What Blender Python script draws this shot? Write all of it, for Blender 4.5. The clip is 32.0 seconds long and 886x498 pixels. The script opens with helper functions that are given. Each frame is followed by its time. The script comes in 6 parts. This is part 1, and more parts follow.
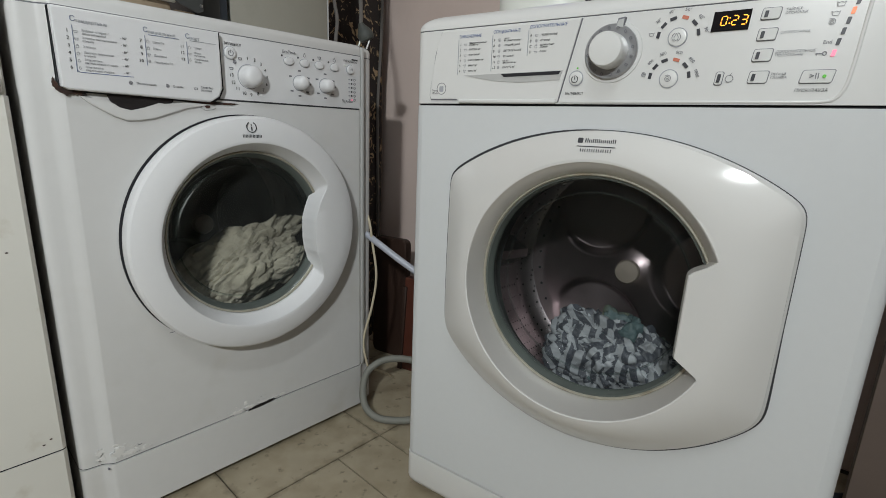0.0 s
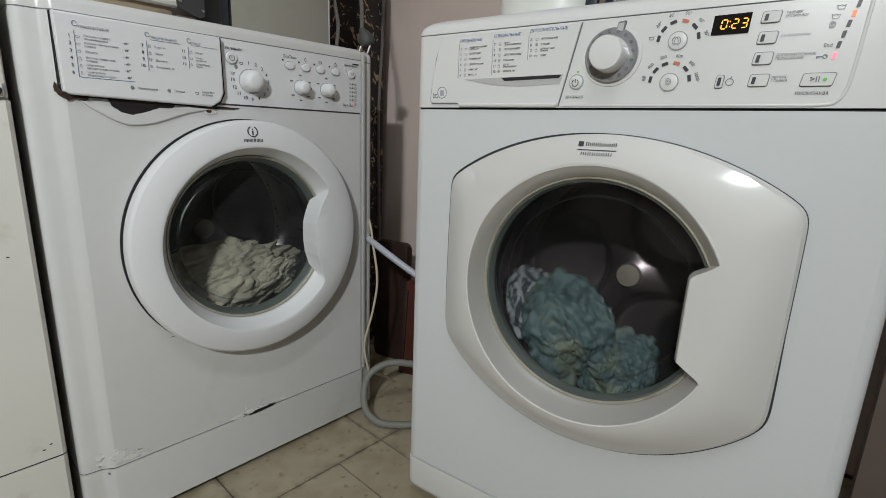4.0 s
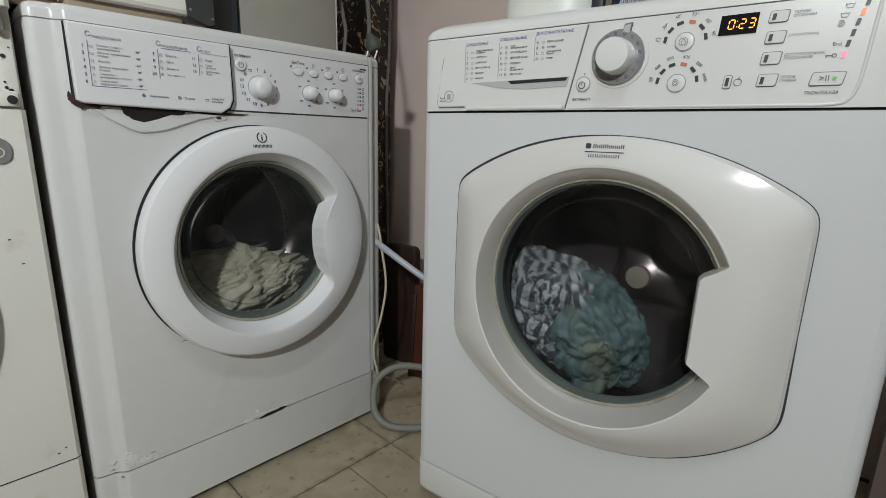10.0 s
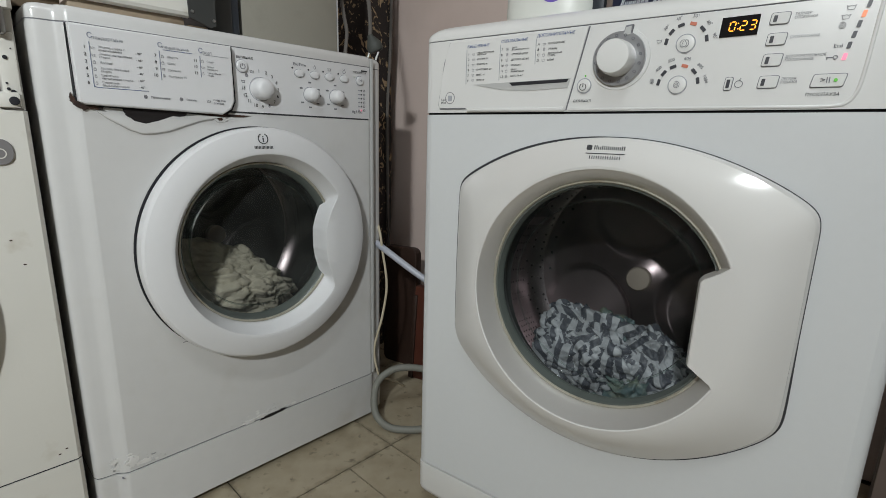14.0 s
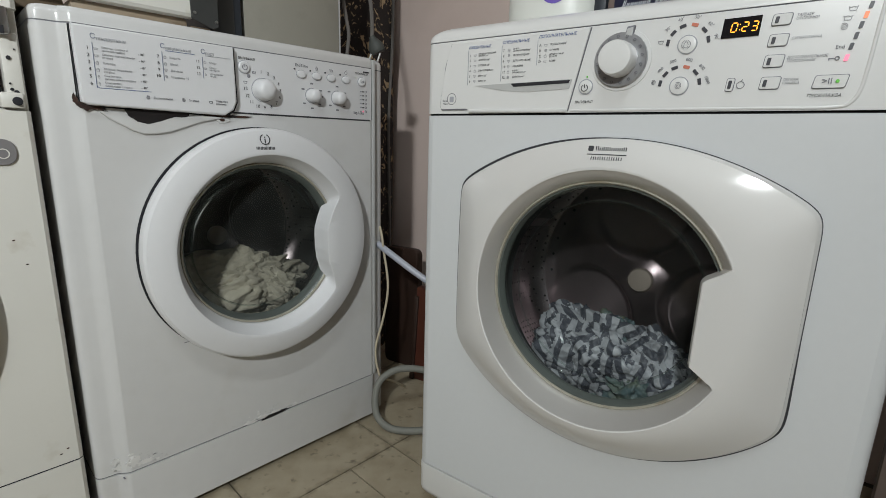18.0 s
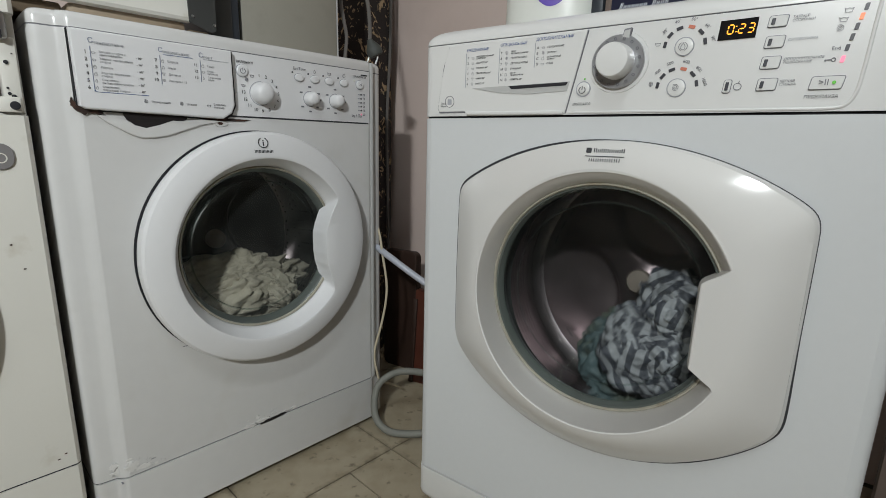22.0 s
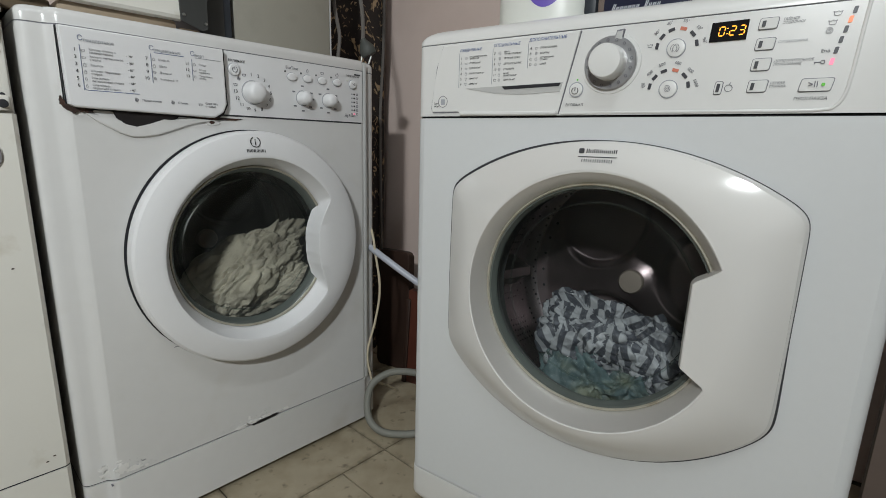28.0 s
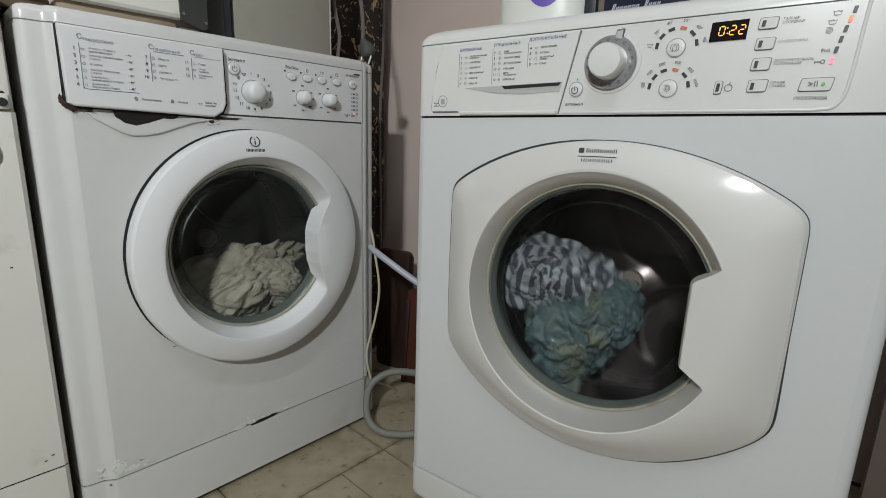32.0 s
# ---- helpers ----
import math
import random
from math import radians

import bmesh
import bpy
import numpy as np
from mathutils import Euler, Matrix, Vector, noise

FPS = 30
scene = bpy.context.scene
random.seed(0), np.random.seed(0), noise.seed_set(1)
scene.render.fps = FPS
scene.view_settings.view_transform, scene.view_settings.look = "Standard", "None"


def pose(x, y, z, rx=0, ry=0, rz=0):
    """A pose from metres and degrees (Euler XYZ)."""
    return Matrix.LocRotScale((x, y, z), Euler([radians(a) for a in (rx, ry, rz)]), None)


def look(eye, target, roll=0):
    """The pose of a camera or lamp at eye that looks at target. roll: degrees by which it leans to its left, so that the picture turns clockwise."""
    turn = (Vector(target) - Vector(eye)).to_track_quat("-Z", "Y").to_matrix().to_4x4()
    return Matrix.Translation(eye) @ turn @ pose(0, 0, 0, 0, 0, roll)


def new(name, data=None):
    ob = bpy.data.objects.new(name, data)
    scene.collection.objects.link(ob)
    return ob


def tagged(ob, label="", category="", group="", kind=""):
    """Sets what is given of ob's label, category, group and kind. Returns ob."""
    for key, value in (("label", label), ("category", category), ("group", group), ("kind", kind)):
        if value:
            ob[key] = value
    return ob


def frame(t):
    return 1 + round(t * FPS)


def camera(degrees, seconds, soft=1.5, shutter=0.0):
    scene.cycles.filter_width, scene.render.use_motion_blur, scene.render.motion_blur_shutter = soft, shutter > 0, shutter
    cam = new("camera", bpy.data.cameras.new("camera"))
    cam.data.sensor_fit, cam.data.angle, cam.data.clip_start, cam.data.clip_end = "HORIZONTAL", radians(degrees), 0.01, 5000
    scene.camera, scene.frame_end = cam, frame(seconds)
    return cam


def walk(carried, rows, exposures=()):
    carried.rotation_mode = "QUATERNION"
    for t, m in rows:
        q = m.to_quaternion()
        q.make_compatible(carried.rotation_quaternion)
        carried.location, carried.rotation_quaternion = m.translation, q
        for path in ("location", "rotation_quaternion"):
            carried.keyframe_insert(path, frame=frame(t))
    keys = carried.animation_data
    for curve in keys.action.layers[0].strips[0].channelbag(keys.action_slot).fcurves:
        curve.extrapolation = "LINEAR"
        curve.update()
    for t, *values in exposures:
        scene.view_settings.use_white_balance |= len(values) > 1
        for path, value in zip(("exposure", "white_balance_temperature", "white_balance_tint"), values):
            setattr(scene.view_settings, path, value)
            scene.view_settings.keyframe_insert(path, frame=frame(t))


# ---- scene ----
cam = camera(84.76, 32.0, soft=0.5, shutter=0.5)

# seconds, eye x y z, tilt, heading, lean
PATH = [
    (0, -0.0008, 0.0013, 0.6727, 76.167, -1.155, 2.313),
    (0.5, -0.0008, 0.0016, 0.6714, 76.243, -1.199, 2.380),
    (1, -0.0006, 0.0019, 0.6710, 76.336, -1.251, 2.407),
    (1.5, -0.0003, 0.0018, 0.6720, 76.467, -1.254, 2.375),
    (2, -0.0007, 0.0013, 0.6725, 76.688, -1.258, 2.354),
    (2.5, -0.0007, 0.0012, 0.6727, 76.825, -1.198, 2.330),
    (3, -0.0007, 0.0015, 0.6725, 76.833, -1.135, 2.304),
    (3.5, -0.0003, 0.0020, 0.6727, 76.737, -1.047, 2.250),
    (5.5, -0.0003, 0.0020, 0.6707, 76.428, -0.853, 1.990),
    (6, -0.0004, 0.0015, 0.6711, 76.410, -0.717, 1.916),
    (6.5, -0.0005, 0.0012, 0.6711, 76.405, -0.561, 1.826),
    (7, -0.0005, 0.0011, 0.6715, 76.362, -0.423, 1.743),
    (7.5, -0.0007, 0.0010, 0.6720, 76.389, -0.321, 1.695),
    (8, -0.0003, 0.0006, 0.6726, 76.492, -0.178, 1.620),
    (8.5, 0.0001, 0.0003, 0.6725, 76.653, -0.094, 1.570),
    (9, 0.0003, 0.0006, 0.6725, 76.754, -0.075, 1.541),
    (9.5, 0.0003, 0.0004, 0.6723, 76.885, -0.053, 1.552),
    (10, 0.0004, 0.0003, 0.6731, 76.940, 0.051, 1.513),
    (10.5, 0.0007, 0.0001, 0.6734, 77.027, 0.175, 1.491),
    (11, 0.0003, -0.0000, 0.6736, 77.087, 0.204, 1.493),
    (11.5, -0.0005, -0.0002, 0.6736, 77.107, 0.144, 1.517),
    (12, -0.0005, 0.0000, 0.6732, 77.088, 0.061, 1.543),
    (12.5, -0.0002, 0.0002, 0.6730, 77.034, 0.002, 1.560),
    (13, 0.0001, 0.0000, 0.6729, 77.025, 0.023, 1.558),
    (13.5, 0.0003, 0.0000, 0.6731, 77.043, 0.100, 1.537),
    (14, -0.0002, 0.0000, 0.6729, 77.118, 0.118, 1.559),
    (14.5, -0.0007, -0.0003, 0.6738, 77.105, 0.142, 1.538),
    (16.5, -0.0007, -0.0006, 0.6733, 77.241, 0.150, 1.678),
    (17, -0.0005, -0.0006, 0.6725, 77.291, 0.226, 1.659),
    (17.5, -0.0002, -0.0005, 0.6725, 77.279, 0.275, 1.638),
    (18, -0.0003, -0.0005, 0.6719, 77.290, 0.280, 1.632),
    (18.5, -0.0007, -0.0004, 0.6720, 77.291, 0.244, 1.598),
    (19, -0.0000, -0.0004, 0.6720, 77.377, 0.262, 1.532),
    (19.5, -0.0002, -0.0006, 0.6716, 77.478, 0.242, 1.491),
    (20, -0.0003, -0.0006, 0.6719, 77.490, 0.250, 1.461),
    (20.5, -0.0005, -0.0005, 0.6716, 77.528, 0.215, 1.458),
    (21, -0.0003, -0.0005, 0.6717, 77.548, 0.203, 1.436),
    (21.5, -0.0004, -0.0005, 0.6719, 77.584, 0.177, 1.409),
    (22, -0.0004, -0.0004, 0.6717, 77.599, 0.122, 1.397),
    (22.5, -0.0006, -0.0001, 0.6709, 77.618, -0.025, 1.438),
    (23, -0.0010, -0.0000, 0.6706, 77.622, -0.212, 1.479),
    (23.5, -0.0006, -0.0003, 0.6713, 77.623, -0.311, 1.480),
    (24, -0.0003, -0.0004, 0.6720, 77.687, -0.339, 1.452),
    (24.5, -0.0002, -0.0003, 0.6720, 77.779, -0.339, 1.452),
    (25, 0.0001, -0.0003, 0.6725, 77.777, -0.323, 1.448),
    (25.5, 0.0000, -0.0005, 0.6722, 77.791, -0.340, 1.424),
    (27.5, 0.0002, 0.0001, 0.6720, 77.620, -0.612, 1.584),
    (28, -0.0003, -0.0001, 0.6716, 77.632, -0.694, 1.619),
    (28.5, -0.0003, -0.0002, 0.6714, 77.664, -0.728, 1.645),
    (29, -0.0011, -0.0003, 0.6710, 77.731, -0.816, 1.672),
    (29.5, -0.0008, -0.0002, 0.6713, 77.732, -0.799, 1.647),
    (30, -0.0002, -0.0001, 0.6715, 77.729, -0.731, 1.640),
    (30.5, -0.0003, -0.0001, 0.6712, 77.752, -0.699, 1.650),
    (31, -0.0004, -0.0001, 0.6709, 77.755, -0.705, 1.657),
    (31.5, 0.0001, 0.0002, 0.6709, 77.693, -0.696, 1.672),
    (32, -0.0004, 0.0002, 0.6698, 77.722, -0.756, 1.728),
]


def aim(x, y, z, rx, rz, lean):
    return pose(x, y, z, rx, 0, rz) @ pose(0, 0, 0, 0, 0, lean)


walk(cam, [(r[0], aim(*r[1:])) for r in PATH], exposures=[(0.0, 0.0, 6500, 10), (32.0, 0.0, 6500, 10)])

# ---- light ----
world = bpy.data.worlds.new("world")
scene.world = world
world.use_nodes = True
world.node_tree.nodes["Background"].inputs[0].default_value = (0.6, 0.65, 0.75, 1)
world.node_tree.nodes["Background"].inputs[1].default_value = 0.02


def lamp(name, kind, energy, colour, m, **sizes):
    data = bpy.data.lights.new(name, kind)
    data.energy, data.color = energy, colour
    if "radius" in sizes:
        data.shadow_soft_size = sizes["radius"]
    if "size" in sizes:
        data.shape, data.size, data.size_y = "RECTANGLE", sizes["size"][0], sizes["size"][1]
    ob = new(name, data)
    ob.matrix_world = m
    return ob


BULB = (-0.34, -1.00, 1.42)
TUBE = (-0.30, -0.55, 2.46)
lamp("flood_light", "AREA", 31.5, (0.92, 0.97, 0.98), look(BULB, (-1.02, 0.88, 0.55)), size=(0.11, 0.07))
lamp("tube_light", "AREA", 12.0, (0.90, 0.98, 1.0), pose(TUBE[0], TUBE[1], TUBE[2] - 0.055, 0, 0, 47), size=(1.2, 0.09))

# ---- materials ----


def material(name, colour, rough=0.5, metal=0.0, scale=30.0, vary=0.12, bump=0.0, bump_scale=200.0, stain=None, stain_scale=5.0,
             stain_at=(0.55, 0.75), coat=0.0, rough_vary=0.08, emit=0.0, spec=0.5):
    m = bpy.data.materials.new(name)
    m.use_nodes = True
    nt = m.node_tree
    b = nt.nodes["Principled BSDF"]
    b.inputs["Roughness"].default_value, b.inputs["Metallic"].default_value = rough, metal
    b.inputs["Specular IOR Level"].default_value = spec
    b.inputs["Coat Weight"].default_value, b.inputs["Coat Roughness"].default_value = coat, 0.08
    co = nt.nodes.new("ShaderNodeTexCoord")
    n = nt.nodes.new("ShaderNodeTexNoise")
    n.inputs["Scale"].default_value, n.inputs["Detail"].default_value = scale, 6
    nt.links.new(co.outputs["Object"], n.inputs["Vector"])
    mix = nt.nodes.new("ShaderNodeMix")
    mix.data_type = "RGBA"
    mix.inputs["A"].default_value = (*[c * (1 - vary) for c in colour], 1)
    mix.inputs["B"].default_value = (*[min(1, c * (1 + vary)) for c in colour], 1)
    nt.links.new(n.outputs["Fac"], mix.inputs["Factor"])
    last = mix.outputs["Result"]
    if stain:
        n2 = nt.nodes.new("ShaderNodeTexNoise")
        n2.inputs["Scale"].default_value, n2.inputs["Detail"].default_value = stain_scale, 9
        nt.links.new(co.outputs["Object"], n2.inputs["Vector"])
        ramp = nt.nodes.new("ShaderNodeMapRange")
        ramp.inputs["From Min"].default_value, ramp.inputs["From Max"].default_value = stain_at
        nt.links.new(n2.outputs["Fac"], ramp.inputs["Value"])
        mix2 = nt.nodes.new("ShaderNodeMix")
        mix2.data_type = "RGBA"
        mix2.inputs["B"].default_value = (*stain, 1)
        nt.links.new(ramp.outputs["Result"], mix2.inputs["Factor"])
        nt.links.new(last, mix2.inputs["A"])
        last = mix2.outputs["Result"]
    nt.links.new(last, b.inputs["Base Color"])
    if rough_vary:
        mr = nt.nodes.new("ShaderNodeMapRange")
        mr.inputs["To Min"].default_value, mr.inputs["To Max"].default_value = max(0.02, rough - rough_vary), min(1, rough + rough_vary)
        nt.links.new(n.outputs["Fac"], mr.inputs["Value"])
        nt.links.new(mr.outputs["Result"], b.inputs["Roughness"])
    if bump:
        n3 = nt.nodes.new("ShaderNodeTexNoise")
        n3.inputs["Scale"].default_value, n3.inputs["Detail"].default_value = bump_scale, 5
        nt.links.new(co.outputs["Object"], n3.inputs["Vector"])
        bp = nt.nodes.new("ShaderNodeBump")
        bp.inputs["Strength"].default_value, bp.inputs["Distance"].default_value = bump, 0.002
        nt.links.new(n3.outputs["Fac"], bp.inputs["Height"])
        nt.links.new(bp.outputs["Normal"], b.inputs["Normal"])
    if emit:
        b.inputs["Emission Color"].default_value = (*colour, 1)
        b.inputs["Emission Strength"].default_value = emit
    return m


def turned_finish(m):
    """Circular brushing, as on a drum's turned back."""
    nt = m.node_tree
    b = nt.nodes["Principled BSDF"]
    tan = nt.nodes.new("ShaderNodeTangent")
    tan.direction_type, tan.axis = "RADIAL", "Y"
    b.inputs["Anisotropic"].default_value, b.inputs["Anisotropic Rotation"].default_value = 0.5, 0.25
    nt.links.new(tan.outputs[0], b.inputs["Tangent"])


def perforated(m):
    """Rows of small round holes in the sheet."""
    nt = m.node_tree
    b = nt.nodes["Principled BSDF"]
    co = nt.nodes["Texture Coordinate"]
    v = nt.nodes.new("ShaderNodeTexVoronoi")
    v.inputs["Scale"].default_value, v.inputs["Randomness"].default_value = 95, 0.10
    nt.links.new(co.outputs["Object"], v.inputs["Vector"])
    r = nt.nodes.new("ShaderNodeMapRange")
    r.inputs["From Min"].default_value, r.inputs["From Max"].default_value = 0.17, 0.25
    nt.links.new(v.outputs["Distance"], r.inputs["Value"])
    mix = nt.nodes.new("ShaderNodeMix")
    mix.data_type = "RGBA"
    mix.inputs["A"].default_value = (0.01, 0.01, 0.011, 1)
    nt.links.new(b.inputs["Base Color"].links[0].from_socket, mix.inputs["B"])
    nt.links.new(r.outputs["Result"], mix.inputs["Factor"])
    nt.links.new(mix.outputs["Result"], b.inputs["Base Color"])


def clear_glass(name, tint, ior=1.45, dust=0.0):
    m = bpy.data.materials.new(name)
    m.use_nodes = True
    nt = m.node_tree
    nt.nodes.clear()
    out = nt.nodes.new("ShaderNodeOutputMaterial")
    mix = nt.nodes.new("ShaderNodeMixShader")
    tr = nt.nodes.new("ShaderNodeBsdfTransparent")
    tr.inputs[0].default_value = (*tint, 1)
    gl = nt.nodes.new("ShaderNodeBsdfGlossy")
    gl.inputs["Roughness"].default_value = 0.03
    fr = nt.nodes.new("ShaderNodeFresnel")
    fr.inputs["IOR"].default_value = ior
    nt.links.new(fr.outputs[0], mix.inputs[0])
    nt.links.new(tr.outputs[0], mix.inputs[1])
    nt.links.new(gl.outputs[0], mix.inputs[2])
    film = nt.nodes.new("ShaderNodeBsdfDiffuse")
    film.inputs[0].default_value = (0.55, 0.58, 0.54, 1)
    co = nt.nodes.new("ShaderNodeTexCoord")
    n = nt.nodes.new("ShaderNodeTexNoise")
    n.inputs["Scale"].default_value, n.inputs["Detail"].default_value = 14, 6
    nt.links.new(co.outputs["Object"], n.inputs["Vector"])
    mr = nt.nodes.new("ShaderNodeMapRange")
    mr.inputs["From Min"].default_value, mr.inputs["From Max"].default_value = 0.3, 0.7
    mr.inputs["To Min"].default_value, mr.inputs["To Max"].default_value = dust * 0.5, dust * 1.5
    nt.links.new(n.outputs["Fac"], mr.inputs["Value"])
    dusty = nt.nodes.new("ShaderNodeMixShader")
    nt.links.new(mr.outputs["Result"], dusty.inputs[0])
    nt.links.new(mix.outputs[0], dusty.inputs[1])
    nt.links.new(film.outputs[0], dusty.inputs[2])
    nt.links.new(dusty.outputs[0], out.inputs[0])
    return m


def striped_cloth(name, light, dark, width):
    """Stripes that run along the sheet, so that each fold shows them turned its own way."""
    m = bpy.data.materials.new(name)
    m.use_nodes = True
    nt = m.node_tree
    b = nt.nodes["Principled BSDF"]
    b.inputs["Roughness"].default_value = 0.5
    co = nt.nodes.new("ShaderNodeTexCoord")
    sheet = nt.nodes.new("ShaderNodeUVMap")
    sheet.uv_map = "sheet"
    n = nt.nodes.new("ShaderNodeTexNoise")
    n.inputs["Scale"].default_value, n.inputs["Detail"].default_value = 22, 1.5
    nt.links.new(co.outputs["Object"], n.inputs["Vector"])
    sub = nt.nodes.new("ShaderNodeVectorMath")
    sub.operation = "SCALE"
    sub.inputs["Scale"].default_value = 0.016
    nt.links.new(n.outputs["Color"], sub.inputs[0])
    add = nt.nodes.new("ShaderNodeVectorMath")
    nt.links.new(sheet.outputs[0], add.inputs[0])
    nt.links.new(sub.outputs[0], add.inputs[1])
    w = nt.nodes.new("ShaderNodeTexWave")
    w.wave_profile, w.bands_direction = "SIN", "X"
    w.inputs["Scale"].default_value = 0.31 / width / 2
    nt.links.new(add.outputs[0], w.inputs["Vector"])
    r = nt.nodes.new("ShaderNodeMapRange")
    r.inputs["From Min"].default_value, r.inputs["From Max"].default_value = 0.42, 0.58
    nt.links.new(w.outputs["Fac"], r.inputs["Value"])
    mix = nt.nodes.new("ShaderNodeMix")
    mix.data_type = "RGBA"
    mix.inputs["A"].default_value, mix.inputs["B"].default_value = (*dark, 1), (*light, 1)
    nt.links.new(r.outputs["Result"], mix.inputs["Factor"])
    # a wet cloth is darker in soaked patches
    n2 = nt.nodes.new("ShaderNodeTexNoise")
    n2.inputs["Scale"].default_value, n2.inputs["Detail"].default_value = 17, 4
    nt.links.new(co.outputs["Object"], n2.inputs["Vector"])
    soak = nt.nodes.new("ShaderNodeMapRange")
    soak.inputs["From Min"].default_value, soak.inputs["From Max"].default_value = 0.35, 0.65
    soak.inputs["To Min"].default_value, soak.inputs["To Max"].default_value = 0.72, 1.08
    nt.links.new(n2.outputs["Fac"], soak.inputs["Value"])
    wet = nt.nodes.new("ShaderNodeVectorMath")
    wet.operation = "SCALE"
    nt.links.new(mix.outputs["Result"], wet.inputs[0])
    nt.links.new(soak.outputs["Result"], wet.inputs["Scale"])
    nt.links.new(wet.outputs[0], b.inputs["Base Color"])
    n3 = nt.nodes.new("ShaderNodeTexNoise")
    n3.inputs["Scale"].default_value, n3.inputs["Detail"].default_value = 85, 4
    nt.links.new(co.outputs["Object"], n3.inputs["Vector"])
    bp = nt.nodes.new("ShaderNodeBump")
    bp.inputs["Strength"].default_value, bp.inputs["Distance"].default_value = 0.5, 0.004
    nt.links.new(n3.outputs["Fac"], bp.inputs["Height"])
    nt.links.new(bp.outputs["Normal"], b.inputs["Normal"])
    return m


def grime(m, half):
    """Ground-in dirt that creeps in from a tile's edges, and small dark scuffs."""
    nt = m.node_tree
    b = nt.nodes["Principled BSDF"]
    co = nt.nodes["Texture Coordinate"]
    sep = nt.nodes.new("ShaderNodeSeparateXYZ")
    nt.links.new(co.outputs["Object"], sep.inputs[0])
    far = []
    for axis in ("X", "Y"):
        a = nt.nodes.new("ShaderNodeMath")
        a.operation = "ABSOLUTE"
        nt.links.new(sep.outputs[axis], a.inputs[0])
        far.append(a)
    top = nt.nodes.new("ShaderNodeMath")
    top.operation = "MAXIMUM"
    nt.links.new(far[0].outputs[0], top.inputs[0])
    nt.links.new(far[1].outputs[0], top.inputs[1])
    n = nt.nodes.new("ShaderNodeTexNoise")
    n.inputs["Scale"].default_value, n.inputs["Detail"].default_value = 38, 8
    geo = nt.nodes.new("ShaderNodeNewGeometry")
    nt.links.new(geo.outputs["Position"], n.inputs["Vector"])
    push = nt.nodes.new("ShaderNodeMath")
    push.operation = "MULTIPLY_ADD"
    push.inputs[1].default_value = 0.045
    nt.links.new(n.outputs["Fac"], push.inputs[0])
    nt.links.new(top.outputs[0], push.inputs[2])
    edge = nt.nodes.new("ShaderNodeMapRange")
    edge.inputs["From Min"].default_value, edge.inputs["From Max"].default_value = half + 0.012, half + 0.034
    nt.links.new(push.outputs[0], edge.inputs["Value"])
    scuff = nt.nodes.new("ShaderNodeTexNoise")
    scuff.inputs["Scale"].default_value, scuff.inputs["Detail"].default_value = 46, 9
    nt.links.new(geo.outputs["Position"], scuff.inputs["Vector"])
    spot = nt.nodes.new("ShaderNodeMapRange")
    spot.inputs["From Min"].default_value, spot.inputs["From Max"].default_value, spot.inputs["To Max"].default_value = 0.61, 0.72, 0.75
    nt.links.new(scuff.outputs["Fac"], spot.inputs["Value"])
    either = nt.nodes.new("ShaderNodeMath")
    either.operation = "MAXIMUM"
    nt.links.new(edge.outputs["Result"], either.inputs[0])
    nt.links.new(spot.outputs["Result"], either.inputs[1])
    old = b.inputs["Base Color"].links[0].from_socket
    mix = nt.nodes.new("ShaderNodeMix")
    mix.data_type = "RGBA"
    mix.inputs["B"].default_value = (0.115, 0.092, 0.06, 1)
    nt.links.new(either.outputs[0], mix.inputs["Factor"])
    nt.links.new(old, mix.inputs["A"])
    nt.links.new(mix.outputs["Result"], b.inputs["Base Color"])


def ornate(name):
    """Dark rug pile with beige scrolls."""
    m = material(name, (0.018, 0.013, 0.011), 0.95, bump=0.6, bump_scale=350)
    nt = m.node_tree
    b = nt.nodes["Principled BSDF"]
    co = nt.nodes["Texture Coordinate"]
    v = nt.nodes.new("ShaderNodeTexNoise")
    v.inputs["Scale"].default_value, v.inputs["Detail"].default_value, v.inputs["Distortion"].default_value = 30, 2.0, 2.2
    nt.links.new(co.outputs["Object"], v.inputs["Vector"])
    r = nt.nodes.new("ShaderNodeMapRange")
    r.inputs["From Min"].default_value, r.inputs["From Max"].default_value = 0.58, 0.66
    nt.links.new(v.outputs["Fac"], r.inputs["Value"])
    old = b.inputs["Base Color"].links[0].from_socket
    mix = nt.nodes.new("ShaderNodeMix")
    mix.data_type = "RGBA"
    mix.inputs["B"].default_value = (0.34, 0.24, 0.14, 1)
    nt.links.new(r.outputs["Result"], mix.inputs["Factor"])
    nt.links.new(old, mix.inputs["A"])
    nt.links.new(mix.outputs["Result"], b.inputs["Base Color"])
    return m


ENAMEL = material("white_enamel", (0.615, 0.628, 0.633), 0.32, vary=0.02, rough_vary=0.01, scale=90, bump=0.008, bump_scale=60)
ENAMEL_OLD = material("aged_white_enamel", (0.62, 0.615, 0.605), 0.24, vary=0.03, rough_vary=0.02, scale=40, bump=0.012, bump_scale=60, coat=0.4, stain=(0.56, 0.545, 0.515), stain_scale=9, stain_at=(0.56, 0.8))
PLASTIC_R = material("warm_white_plastic", (0.685, 0.682, 0.667), 0.28, vary=0.015, rough_vary=0.01, scale=90)
SILVER = material("silver_plastic", (0.645, 0.625, 0.595), 0.52, metal=0.55, vary=0.01, rough_vary=0.01, scale=60)
PLASTIC = material("white_plastic", (0.71, 0.71, 0.716), 0.28, vary=0.015, rough_vary=0.01, scale=90)
